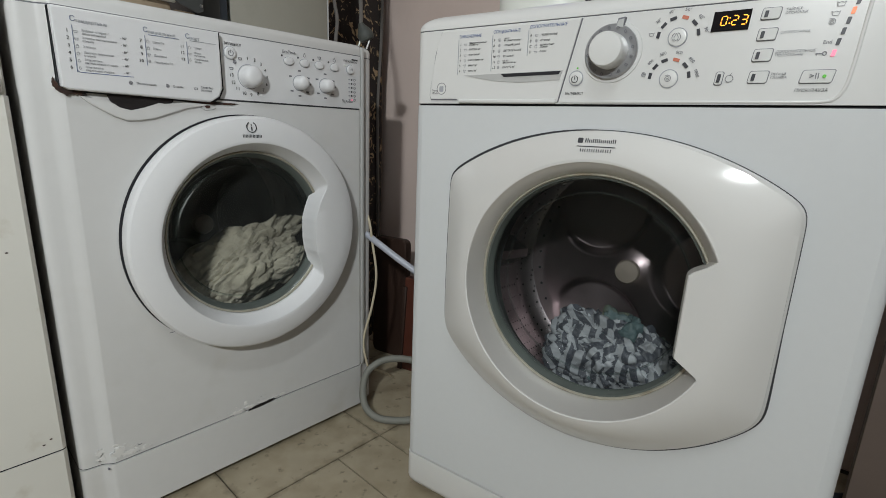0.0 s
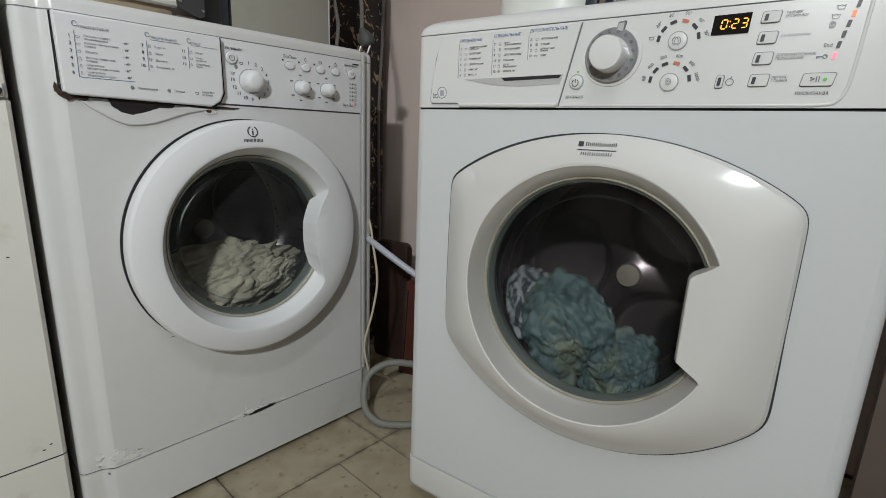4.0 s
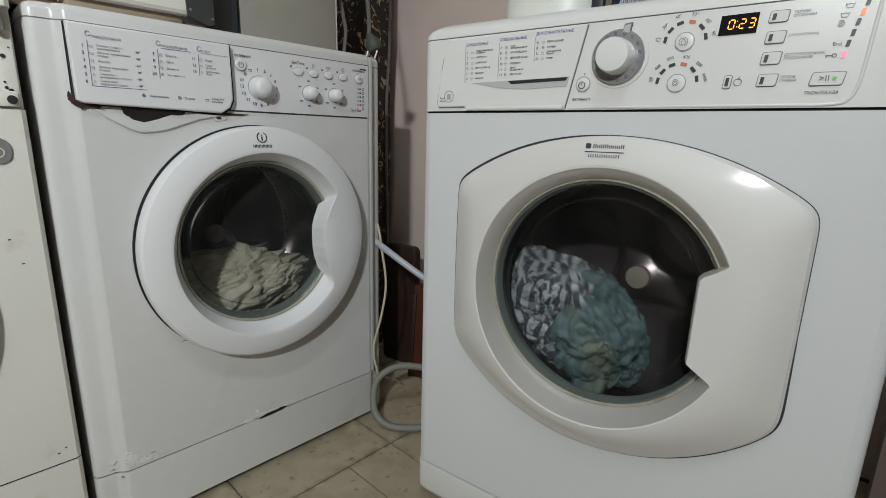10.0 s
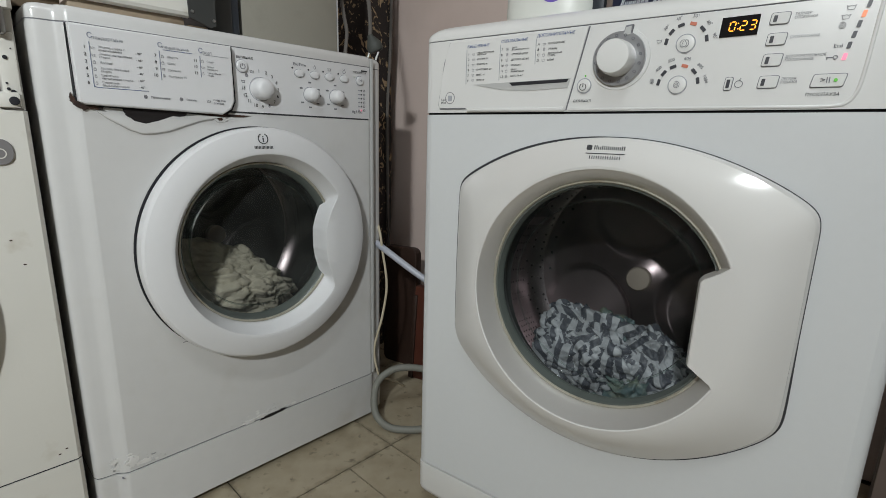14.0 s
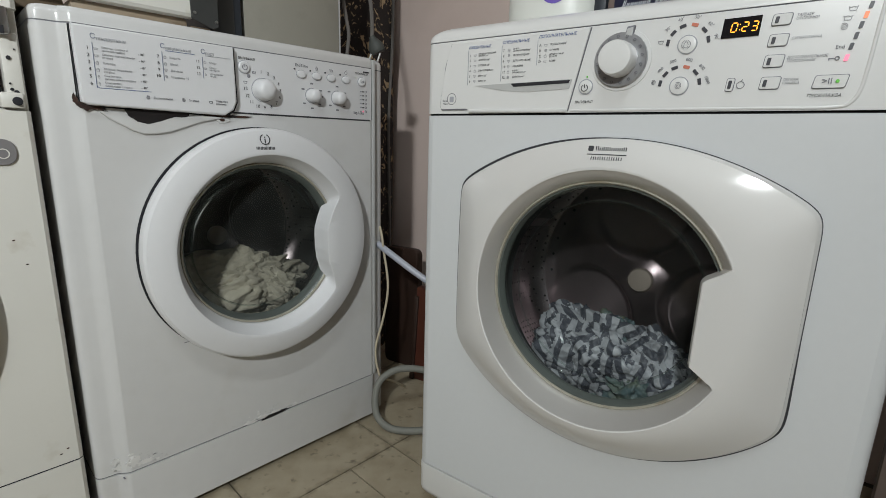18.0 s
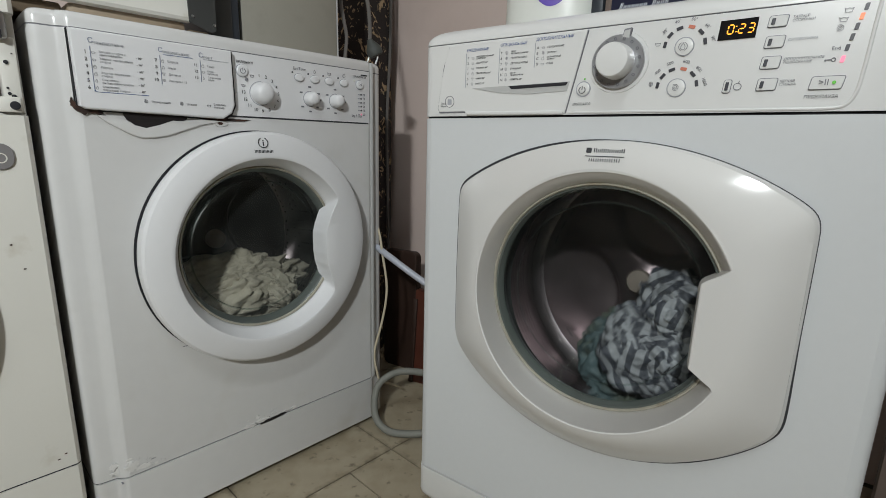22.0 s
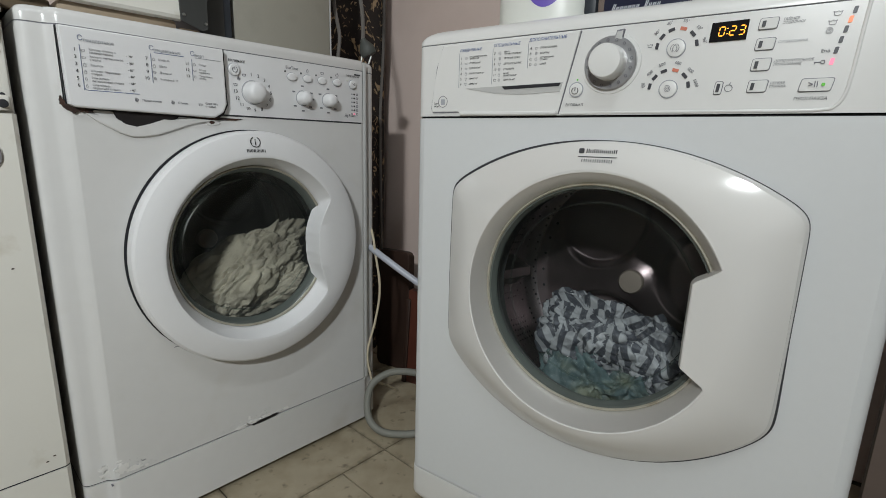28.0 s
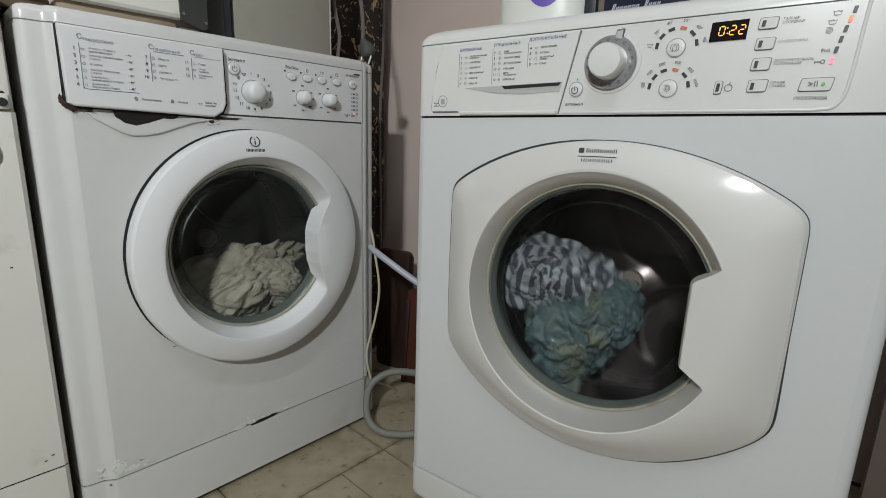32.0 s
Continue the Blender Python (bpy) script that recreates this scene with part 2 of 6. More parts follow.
DOOR_WHITE = material("pearl_plastic", (0.645, 0.635, 0.615), 0.6, metal=0.15, vary=0.012, rough_vary=0.02, scale=30, coat=1.0, spec=0.3)
CREAM = material("yellowed_enamel", (0.68, 0.665, 0.612), 0.45, vary=0.05, scale=8, bump=0.06, bump_scale=140, stain=(0.45, 0.40, 0.31), stain_scale=14, stain_at=(0.6, 0.8))
CREAM_DARK = material("tan_plastic_and_shading", (0.34, 0.27, 0.19), 0.6, vary=0.15, scale=14, bump=0.1, stain=(0.17, 0.12, 0.08), stain_scale=10)
# black for gaps and seams, also for shade given as solid patches
DARK = material("dark_gaps_and_shade", (0.012, 0.012, 0.016), 0.7, vary=0.2)
INK = material("grey_ink", (0.18, 0.18, 0.20), 0.6, vary=0.1)
INK_MID = material("pale_grey_ink", (0.31, 0.31, 0.33), 0.6, vary=0.1)
INK_DARK = material("black_ink", (0.035, 0.035, 0.04), 0.5, vary=0.1)
INK_SLATE = material("slate_ink", (0.19, 0.22, 0.31), 0.6, vary=0.1)
INK_BLUE = material("blue_ink", (0.10, 0.14, 0.30), 0.5, vary=0.1)
INK_FAINT = material("faint_ink", (0.36, 0.37, 0.40), 0.6, vary=0.1)
RUST = material("rust", (0.055, 0.026, 0.017), 0.9, vary=0.5, scale=120, bump=0.6, stain=(0.02, 0.015, 0.014), stain_scale=60, stain_at=(0.45, 0.6))
HOLE = material("rusted_through_black", (0.012, 0.009, 0.009), 0.95, vary=0.4, scale=90, bump=0.3)
FLAKE = material("flaking_paint", (0.70, 0.69, 0.67), 0.55, vary=0.15, scale=60, bump=0.5, bump_scale=160, stain=(0.55, 0.49, 0.41), stain_scale=40, stain_at=(0.62, 0.76))
RUBBER = material("grey_rubber", (0.02, 0.022, 0.022), 0.55, vary=0.15, scale=20, bump=0.05)
RIM = material("limescaled_rim", (0.34, 0.32, 0.26), 0.35, vary=0.2, scale=18, stain=(0.2, 0.16, 0.1), stain_scale=25)
GLASS_EDGE = material("greenish_glass_edge", (0.085, 0.098, 0.09), 0.22, vary=0.3, scale=9, stain=(0.075, 0.085, 0.078), stain_scale=11)
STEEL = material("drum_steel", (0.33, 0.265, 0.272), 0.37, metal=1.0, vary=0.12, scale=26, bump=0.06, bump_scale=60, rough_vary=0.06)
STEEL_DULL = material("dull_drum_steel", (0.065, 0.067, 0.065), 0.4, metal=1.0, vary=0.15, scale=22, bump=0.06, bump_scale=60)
HUB = material("brown_hub_cap", (0.30, 0.25, 0.21), 0.5, metal=0.3, vary=0.1)
GLASS = clear_glass("door_glass", (0.82, 0.86, 0.85), 1.10, 0.014)
GLASS_DUSTY = clear_glass("hazy_door_glass", (0.78, 0.80, 0.77), 1.13, 0.035)
GLASS_RIB = clear_glass("glass_rib", (0.78, 0.84, 0.82), 1.14, 0.015)
PERFORATED = material("perforated_steel", (0.17, 0.145, 0.15), 0.30, metal=1.0, vary=0.12, scale=26, bump=0.06, bump_scale=60, rough_vary=0.05)
perforated(PERFORATED)
for m in (STEEL, STEEL_DULL):
    turned_finish(m)
STRIPES = striped_cloth("striped_fabric", (0.37, 0.38, 0.40), (0.075, 0.08, 0.098), 0.0108)
TEAL = material("teal_fabric", (0.085, 0.128, 0.134), 0.6, vary=0.5, scale=34, bump=0.9, bump_scale=45, stain=(0.155, 0.17, 0.12), stain_scale=13, stain_at=(0.5, 0.66))
WHITE_CLOTH = material("white_fabric", (0.45, 0.415, 0.335), 0.95, vary=0.2, scale=45, bump=1.0, bump_scale=190, stain=(0.31, 0.28, 0.23), stain_scale=16, stain_at=(0.5, 0.7))
PINK = material("pink_plaster", (0.64, 0.525, 0.475), 0.85, vary=0.05, scale=4, bump=0.12, bump_scale=120, stain=(0.56, 0.45, 0.40), stain_scale=3)
UNSEEN_GREY = material("unseen_bounce_grey", (0.34, 0.33, 0.32), 0.9, vary=0.04, scale=4, bump=0.1, bump_scale=80)
GROUT = material("dirty_grout", (0.10, 0.083, 0.06), 0.95, vary=0.3, scale=60, bump=0.4)
TILE = material("beige_floor_tile", (0.365, 0.312, 0.222), 0.5, vary=0.22, scale=11, bump=0.1, bump_scale=90, stain=(0.235, 0.192, 0.125), stain_scale=13, stain_at=(0.42, 0.78))
grime(TILE, 0.1537)
DARK_TAN = material("dark_tan_plastic_and_shade", (0.13, 0.095, 0.06), 0.6, vary=0.2, scale=14)
BADGE = material("grey_badge", (0.20, 0.19, 0.19), 0.45, vary=0.1)
GREY_BOX = material("grey_green_paint", (0.30, 0.285, 0.24), 0.6, vary=0.05, scale=12, bump=0.06, stain=(0.26, 0.25, 0.21), stain_scale=20, stain_at=(0.6, 0.9))
BLUE_BLACK = material("blue_black_plastic", (0.022, 0.028, 0.036), 0.5, vary=0.2, scale=12)
BRACKET = material("dark_sheet_metal", (0.06, 0.062, 0.06), 0.5, metal=0.4, vary=0.2, scale=20)
ZINC = material("zinc_steel", (0.45, 0.45, 0.44), 0.35, metal=1.0, vary=0.2, scale=30)
RUG = ornate("ornate_rug")
WOOD = material("dark_stained_wood", (0.032, 0.017, 0.012), 0.45, vary=0.4, scale=16, bump=0.1)
WOOD_RED = material("reddish_wood", (0.085, 0.026, 0.016), 0.4, vary=0.3, scale=14, bump=0.08)
HOSE = material("grey_hose", (0.185, 0.185, 0.16), 0.6, vary=0.12, scale=25, bump=0.1)
CORD_BEIGE = material("beige_cord", (0.50, 0.44, 0.32), 0.6, vary=0.1)
CORD_GREY = material("grey_cord", (0.12, 0.11, 0.10), 0.55, vary=0.15)
PIPE_WHITE = material("white_tube", (0.42, 0.44, 0.50), 0.4, vary=0.04)
PLUG = material("grey_plug_plastic", (0.05, 0.054, 0.048), 0.6, vary=0.1)
PURPLE = material("purple_print", (0.14, 0.09, 0.42), 0.4, vary=0.2)
NAVY = material("navy_carton", (0.008, 0.011, 0.034), 0.4, vary=0.2)
SILVER_PRINT = material("silver_print", (0.62, 0.64, 0.68), 0.4, vary=0.05)
CARD_BROWN = material("brown_card", (0.16, 0.12, 0.10), 0.7, vary=0.1)
BOTTLE = material("white_bottle_plastic", (0.70, 0.71, 0.66), 0.35, vary=0.03)
LED_OFF = material("dark_indicator", (0.05, 0.05, 0.058), 0.35, vary=0.1)
LED_ORANGE = material("orange_indicator", (0.9, 0.27, 0.12), 0.4, emit=0.32, vary=0.0)
LED_DIM = material("dim_orange_indicator", (0.50, 0.16, 0.10), 0.4, emit=0.10, vary=0.0)
LED_PINK = material("pink_red_indicator", (1.0, 0.22, 0.34), 0.4, emit=0.6, vary=0.0)
LED_GREEN = material("green_indicator", (0.10, 0.42, 0.04), 0.4, emit=0.28, vary=0.0)
SCREEN = material("display_screen", (0.012, 0.011, 0.012), 0.12, vary=0.1)
DIGIT = material("amber_digit", (1.0, 0.40, 0.03), 0.4, emit=1.4, vary=0.0)
GREY_PLASTIC = material("pale_grey_plastic_and_shade", (0.46, 0.46, 0.45), 0.35, vary=0.04)
CHROME = material("grey_dial_ring", (0.40, 0.40, 0.41), 0.32, metal=0.6, vary=0.06)
SHADE = material("lamp_glass", (0.95, 0.93, 0.88), 0.4, emit=6.0, vary=0.0)

# ---- mesh tools ----


def finish(name, bm, mat, parent=None, label="", angle=32):
    bmesh.ops.recalc_face_normals(bm, faces=bm.faces)
    me = bpy.data.meshes.new(name)
    bm.to_mesh(me)
    bm.free()
    me.materials.append(mat)
    me.polygons.foreach_set("use_smooth", [True] * len(me.polygons))
    me.set_sharp_from_angle(angle=radians(angle))
    ob = new(name, me)
    if parent is not None:
        ob.parent = parent
    if label:
        ob["label"] = label
    return ob


def part(name, bm, mat, parent, label="", angle=32):
    return finish(name, bm, mat, parent, label, angle)


def box(x0, x1, y0, y1, z0, z1, bev=0.002, seg=2):
    bm = bmesh.new()
    bmesh.ops.create_cube(bm, size=1)
    for v in bm.verts:
        v.co = Vector((x0 if v.co.x < 0 else x1, y0 if v.co.y < 0 else y1, z0 if v.co.z < 0 else z1))
    if bev:
        bmesh.ops.bevel(bm, geom=bm.edges[:], offset=bev, segments=seg, affect="EDGES", profile=0.5)
    return bm


def loops(rings, cap_first=False, cap_last=False, closed=True):
    """A skin over rings of equal point counts."""
    bm = bmesh.new()
    vs = [[bm.verts.new(p) for p in ring] for ring in rings]
    n = len(vs[0])
    for a, b in zip(vs, vs[1:]):
        for i in range(n if closed else n - 1):
            j = (i + 1) % n
            bm.faces.new((a[i], a[j], b[j], b[i]))
    if cap_first:
        bm.faces.new(vs[0][::-1])
    if cap_last:
        bm.faces.new(vs[-1])
    return bm


def lathe(profile, cx, cz, n=64, cap_first=False, cap_last=False, y0=0.0):
    """Turned about the axis that runs front to back; profile of (radius, y)."""
    return loops([[(cx + r * math.cos(2 * math.pi * i / n), y0 + y, cz + r * math.sin(2 * math.pi * i / n)) for i in range(n)] for r, y in profile], cap_first, cap_last)


def prism(outline, y0, y1, bev=0.0, seg=2):
    """An outline of (x, z) from y0 (front) to y1, with rounded front edges."""
    n = len(outline)
    rings = []
    if bev:
        cx, cz = sum(p[0] for p in outline) / n, sum(p[1] for p in outline) / n
        for k in range(seg + 1):
            a = math.pi / 2 * k / seg
            inset, y = bev * (1 - math.sin(a)), y0 + bev * (1 - math.cos(a))
            ring = []
            for i, (x, z) in enumerate(outline):
                xa, za = outline[i - 1]
                xb, zb = outline[(i + 1) % n]
                tx, tz = xb - xa, zb - za
                length = math.hypot(tx, tz) or 1
                nx, nz = tz / length, -tx / length
                if nx * (x - cx) + nz * (z - cz) < 0:
                    nx, nz = -nx, -nz
                ring.append((x - nx * inset, y, z - nz * inset))
            rings.append(ring)
        flat = []
        for i, (x, y, z) in enumerate(rings[0]):
            ox, oz = outline[i]
            flat.append((x + (x - ox) * 0.4, y, z + (z - oz) * 0.4))
        rings.insert(0, flat)
    else:
        rings.append([(x, y0, z) for x, z in outline])
    rings.append([(x, y1, z) for x, z in outline])
    return loops(rings, True, True)


def rounded(x0, x1, z0, z1, r, slant=0.0, n=4):
    """A rounded outline of (x, z), leaning by slant (dx per dz)."""
    pts = []
    for cx, cz, a0 in ((x1 - r, z1 - r, 0), (x0 + r, z1 - r, 90), (x0 + r, z0 + r, 180), (x1 - r, z0 + r, 270)):
        for k in range(n + 1):
            a = radians(a0 + 90 * k / n)
            x, z = cx + r * math.cos(a), cz + r * math.sin(a)
            pts.append((x + slant * (z - (z0 + z1) / 2), z))
    return pts


def blob(cu, cz, ru, rz, n=22, seed=0, rough=0.35):
    rnd = random.Random(seed)
    return [(cu + ru * (1 - rough * rnd.random()) * math.cos(2 * math.pi * i / n), cz + rz * (1 - rough * rnd.random()) * math.sin(2 * math.pi * i / n)) for i in range(n)]


def spline(points, steps=8):
    pts = [Vector(p) for p in points]
    pts = [pts[0] * 2 - pts[1]] + pts + [pts[-1] * 2 - pts[-2]]
    out = []
    for a, b, c, d in zip(pts, pts[1:], pts[2:], pts[3:]):
        for k in range(steps):
            t = k / steps
            out.append(0.5 * (2 * b + (c - a) * t + (2 * a - 5 * b + 4 * c - d) * t * t + (3 * b - 3 * c + d - a) * t ** 3))
    return out + [pts[-2]]


def tube(points, r, n=10, smooth=8, ribs=0.0):
    path = spline(points, smooth) if smooth else [Vector(p) for p in points]
    rings, side = [], None
    for i, p in enumerate(path):
        d = (path[min(i + 1, len(path) - 1)] - path[max(i - 1, 0)]).normalized()
        side = (side - d * side.dot(d)).normalized() if side is not None else d.orthogonal().normalized()
        up = d.cross(side)
        rr = r * (1 + (ribs if i % 2 else 0))
        rings.append([p + rr * (math.cos(2 * math.pi * k / n) * side + math.sin(2 * math.pi * k / n) * up) for k in range(n)])
    return loops(rings, True, True)


def lettering(text, u, z, size, mat, parent, y=-0.0008, shear=0.0, turn=0.0, align="LEFT", name="lettering", squeeze=1.0):
    cu = bpy.data.curves.new("text", "FONT")
    cu.body, cu.size, cu.shear, cu.align_x, cu.align_y = text, size, shear, align, "CENTER"
    cu.resolution_u, cu.extrude, cu.space_line = 2, 0.0001, 1.0
    tmp = bpy.data.objects.new("text", cu)
    scene.collection.objects.link(tmp)
    me = bpy.data.meshes.new_from_object(tmp.evaluated_get(bpy.context.evaluated_depsgraph_get()))
    bpy.data.objects.remove(tmp)
    me.name = name
    me.materials.clear()
    me.materials.append(mat)
    me.transform(Matrix.Diagonal((squeeze, 1, 1, 1)))
    me.transform(pose(u, y, z, 90, 0, 0) @ pose(0, 0, 0, 0, 0, turn))
    ob = new(name, me)
    ob.parent = parent
    return ob


def bar(u0, u1, z, h, mat, parent, y=-0.0008, name="print_bar", turn=0.0):
    bm = box(u0, u1, y, y + 0.0008, z - h / 2, z + h / 2, 0)
    if turn:
        bmesh.ops.rotate(bm, verts=bm.verts, cent=((u0 + u1) / 2, y, z), matrix=Matrix.Rotation(radians(-turn), 3, "Y"))
    return part(name, bm, mat, parent)


def ring_mark(u, z, r, thick, mat, parent, y=-0.0008, name="symbol_ring", n=28, a0=0, a1=360):
    pts = [radians(a0 + (a1 - a0) * i / n) for i in range(n + 1)]
    bm = loops([[(u + q * math.cos(a), y, z + q * math.sin(a)) for a in pts] for q in (r - thick / 2, r + thick / 2)], closed=False)
    ext = bmesh.ops.extrude_face_region(bm, geom=bm.faces[:])
    for v in ext["geom"]:
        if isinstance(v, bmesh.types.BMVert):
            v.co.y += 0.0007
    return part(name, bm, mat, parent)


STROKES = {
    "basin": [[(-1, 0.5), (-0.7, -0.7), (0.7, -0.7), (1, 0.5)], [(-1.1, 0.4), (-0.5, 0.2), (0, 0.45), (0.5, 0.2), (1.1, 0.4)]],
    "shirt": [[(-0.4, -0.9), (-0.4, 0.3), (-1, 0), (-0.6, 0.9), (-0.2, 0.7), (0.2, 0.7), (0.6, 0.9), (1, 0), (0.4, 0.3), (0.4, -0.9), (-0.4, -0.9)]],
    "jar": [[(-0.7, -0.9), (-0.7, 0.4), (0.7, 0.4), (0.7, -0.9), (-0.7, -0.9)], [(-0.4, 0.9), (0.5, 0.8)]],
    "drop": [[(0, 1), (-0.55, 0), (-0.5, -0.6), (0, -0.9), (0.5, -0.6), (0.55, 0), (0, 1)]],
    "spiral": [[((0.1 + 0.034 * k) * math.cos(k * 0.55), (0.1 + 0.034 * k) * math.sin(k * 0.55)) for k in range(28)]],
    "flower": [[(math.cos(k * 0.7), math.sin(k * 0.7)) for k in range(10)], [(-0.6, 0), (0.6, 0)], [(0, -0.6), (0, 0.6)]],
    "apple": [[(0.9 * math.cos(k * 0.7), 0.85 * math.sin(k * 0.7) - 0.2) for k in range(10)], [(0, 0.6), (0.4, 1.2)]],
}


def glyph(kind, u, z, s, ink, parent, y=-0.0008, wide=0.0005, name="cycle_symbol"):
    """A small printed sign of thin strokes."""
    bm = bmesh.new()
    for line in STROKES[kind]:
        for (ax, az), (bx, bz) in zip(line, line[1:]):
            dx, dz = bx - ax, bz - az
            q = math.hypot(dx, dz) or 1
            nx, nz = -dz / q * wide / 2, dx / q * wide / 2
            a, b = (u + ax * s, z + az * s), (u + bx * s, z + bz * s)
            bm.faces.new([bm.verts.new((px, y, pz)) for px, pz in ((a[0] - nx, a[1] - nz), (b[0] - nx, b[1] - nz), (b[0] + nx, b[1] + nz), (a[0] + nx, a[1] + nz))])
    return part(name, bm, ink, parent)


def cloth_clump(name, mat, size, seed, folds=1.0, cell=3.0):
    """A wrung bundle of cloth: rounded folds parted by sharp creases, and a sheet mapping turned fold by fold."""
    bm = bmesh.new()
    bmesh.ops.create_icosphere(bm, subdivisions=6, radius=1)
    off = Vector((seed * 7.3, seed * 3.1, seed * 1.7))
    rnd = random.Random(seed * 11)
    long_way = Vector((rnd.uniform(-1, 1), rnd.uniform(-0.3, 0.3), rnd.uniform(-1, 1))).normalized()

    def fold_point(p):
        w = noise.noise_vector(p * 1.6 + off)
        q = p + 0.42 * w
        q = q - long_way * (q.dot(long_way) * 0.5)
        return q * cell + off + 0.25 * noise.noise_vector(p * 5 + off)

    def lift(c):
        return 0.5 + 0.5 * math.sin(c.x * 37 + c.y * 61 + c.z * 23)

    for v in bm.verts:
        p = v.co.normalized()
        q = fold_point(p)
        d, cs = noise.voronoi(q)
        crest = math.sqrt(min(1.0, max(0.0, d[1] - d[0]) * 1.5 + 0.004))
        d2, cs2 = noise.voronoi(Vector((q.x * 2.6, q.y * 2.6, q.z * 1.7)) + off)
        fine = math.sqrt(min(1.0, max(0.0, d2[1] - d2[0]) * 1.6 + 0.004))
        r = 0.80 + 0.24 * noise.noise(p * 1.3 - off) + folds * ((0.07 + 0.13 * lift(cs[0])) * crest + 0.050 * fine - 0.03)
        v.co = Vector((p.x * size[0], p.y * size[1], p.z * size[2])) * r
        v.normal = p
    sheet = bm.loops.layers.uv.new("sheet")
    for f in bm.faces:
        m = f.calc_center_median()
        p = Vector((m.x / size[0], m.y / size[1], m.z / size[2])).normalized()
        c = noise.voronoi(fold_point(p))[1][0]
        a = 6.28 * lift(c * 1.7)
        e1 = Vector((math.cos(a), 0.25 * math.sin(3 * a), math.sin(a)))
        shift = 0.05 * lift(c * 2.3)
        for lp in f.loops:
            lp[sheet].uv = (lp.vert.co.dot(e1) + shift, lp.vert.co.y)
    return finish(name, bm, mat, angle=80)


# ---- the room ----
ML = pose(-0.3408, 0.8859, 0, 0, 0, 46.85)
MR = pose(0.2053, 0.6201, 0, 0, 0, -35.52)
CORNER = [(-0.338, 1.763), (2.92, -0.557), (-0.84, -4.57), (-4.09, -2.25)]


def wall(name, a, b, mat, label, height=2.62, thick=0.12):
    a, b = Vector((*a, 0)), Vector((*b, 0))
    d = (b - a).normalized()
    mid = (a + b) / 2
    out = Vector((-d.y, d.x, 0))
    if out.dot(mid - Vector((-0.6, -1.4, 0))) < 0:
        out = -out
    e = d * thick
    bm = bmesh.new()
    low = [bm.verts.new(p) for p in (a - e, b + e, b + e + out * thick, a - e + out * thick)]
    high = [bm.verts.new(v.co + Vector((0, 0, height))) for v in low]
    bm.faces.new(low)
    bm.faces.new(high)
    for i in range(4):
        j = (i + 1) % 4
        bm.faces.new((low[i], low[j], high[j], high[i]))
    return tagged(finish(name, bm, mat), label, "wall", kind="structure")


wall("wall_back", CORNER[0], CORNER[1], PINK, "pink painted plaster wall behind the machines")
wall("wall_left", CORNER[3], CORNER[0], PINK, "pink painted plaster wall behind the older machine")
# unseen walls and ceiling close the room, greyed to cut bounced light
wall("wall_right", CORNER[1], CORNER[2], UNSEEN_GREY, "unseen plain wall, darkened to cut bounced light")
wall("wall_front", CORNER[2], CORNER[3], UNSEEN_GREY, "unseen plain wall, darkened to cut bounced light")
bm = bmesh.new()
vs = [bm.verts.new((x * 1.06, y * 1.06, 2.6)) for x, y in CORNER]
vs2 = [bm.verts.new((x * 1.06, y * 1.06, 2.7)) for x, y in CORNER]
bm.faces.new(vs)
bm.faces.new(vs2)
for i in range(4):
    bm.faces.new((vs[i], vs[(i + 1) % 4], vs2[(i + 1) % 4], vs2[i]))
tagged(finish("ceiling", bm, UNSEEN_GREY), "unseen plain ceiling, darkened to cut bounced light", "ceiling", kind="structure")
bm = bmesh.new()
vs = [bm.verts.new((x * 1.06, y * 1.06, -0.004)) for x, y in CORNER]
vs2 = [bm.verts.new((x * 1.06, y * 1.06, -0.1)) for x, y in CORNER]
bm.faces.new(vs)
bm.faces.new(vs2)
for i in range(4):
    bm.faces.new((vs[i], vs[(i + 1) % 4], vs2[(i + 1) % 4], vs2[i]))
floor = tagged(finish("floor", bm, GROUT), "worn beige floor tiles with dirty dark joints", "floor", kind="structure")


# ---- washing machines: shared pieces ----
def plan_left():
    half = [(-0.2975, 0.52), (-0.2975, 0.028), (-0.2965, 0.0215), (-0.2935, 0.0165), (-0.289, 0.0140), (-0.282, 0.0128), (-0.2710, 0.0116), (-0.2678, 0.0106), (-0.2646, 0.0088), (-0.2616, 0.0062), (-0.2586, 0.0036), (-0.2554, 0.0012), (-0.2510, 0.0)]
    return half + [(-x, y) for x, y in half[::-1]]


def plan_right():
    half = [(-0.2985, 0.56), (-0.2985, 0.015), (-0.2975, 0.009), (-0.2945, 0.004), (-0.290, 0.0015), (-0.283, 0.0)]
    return half + [(-x, y) for x, y in half[::-1]]


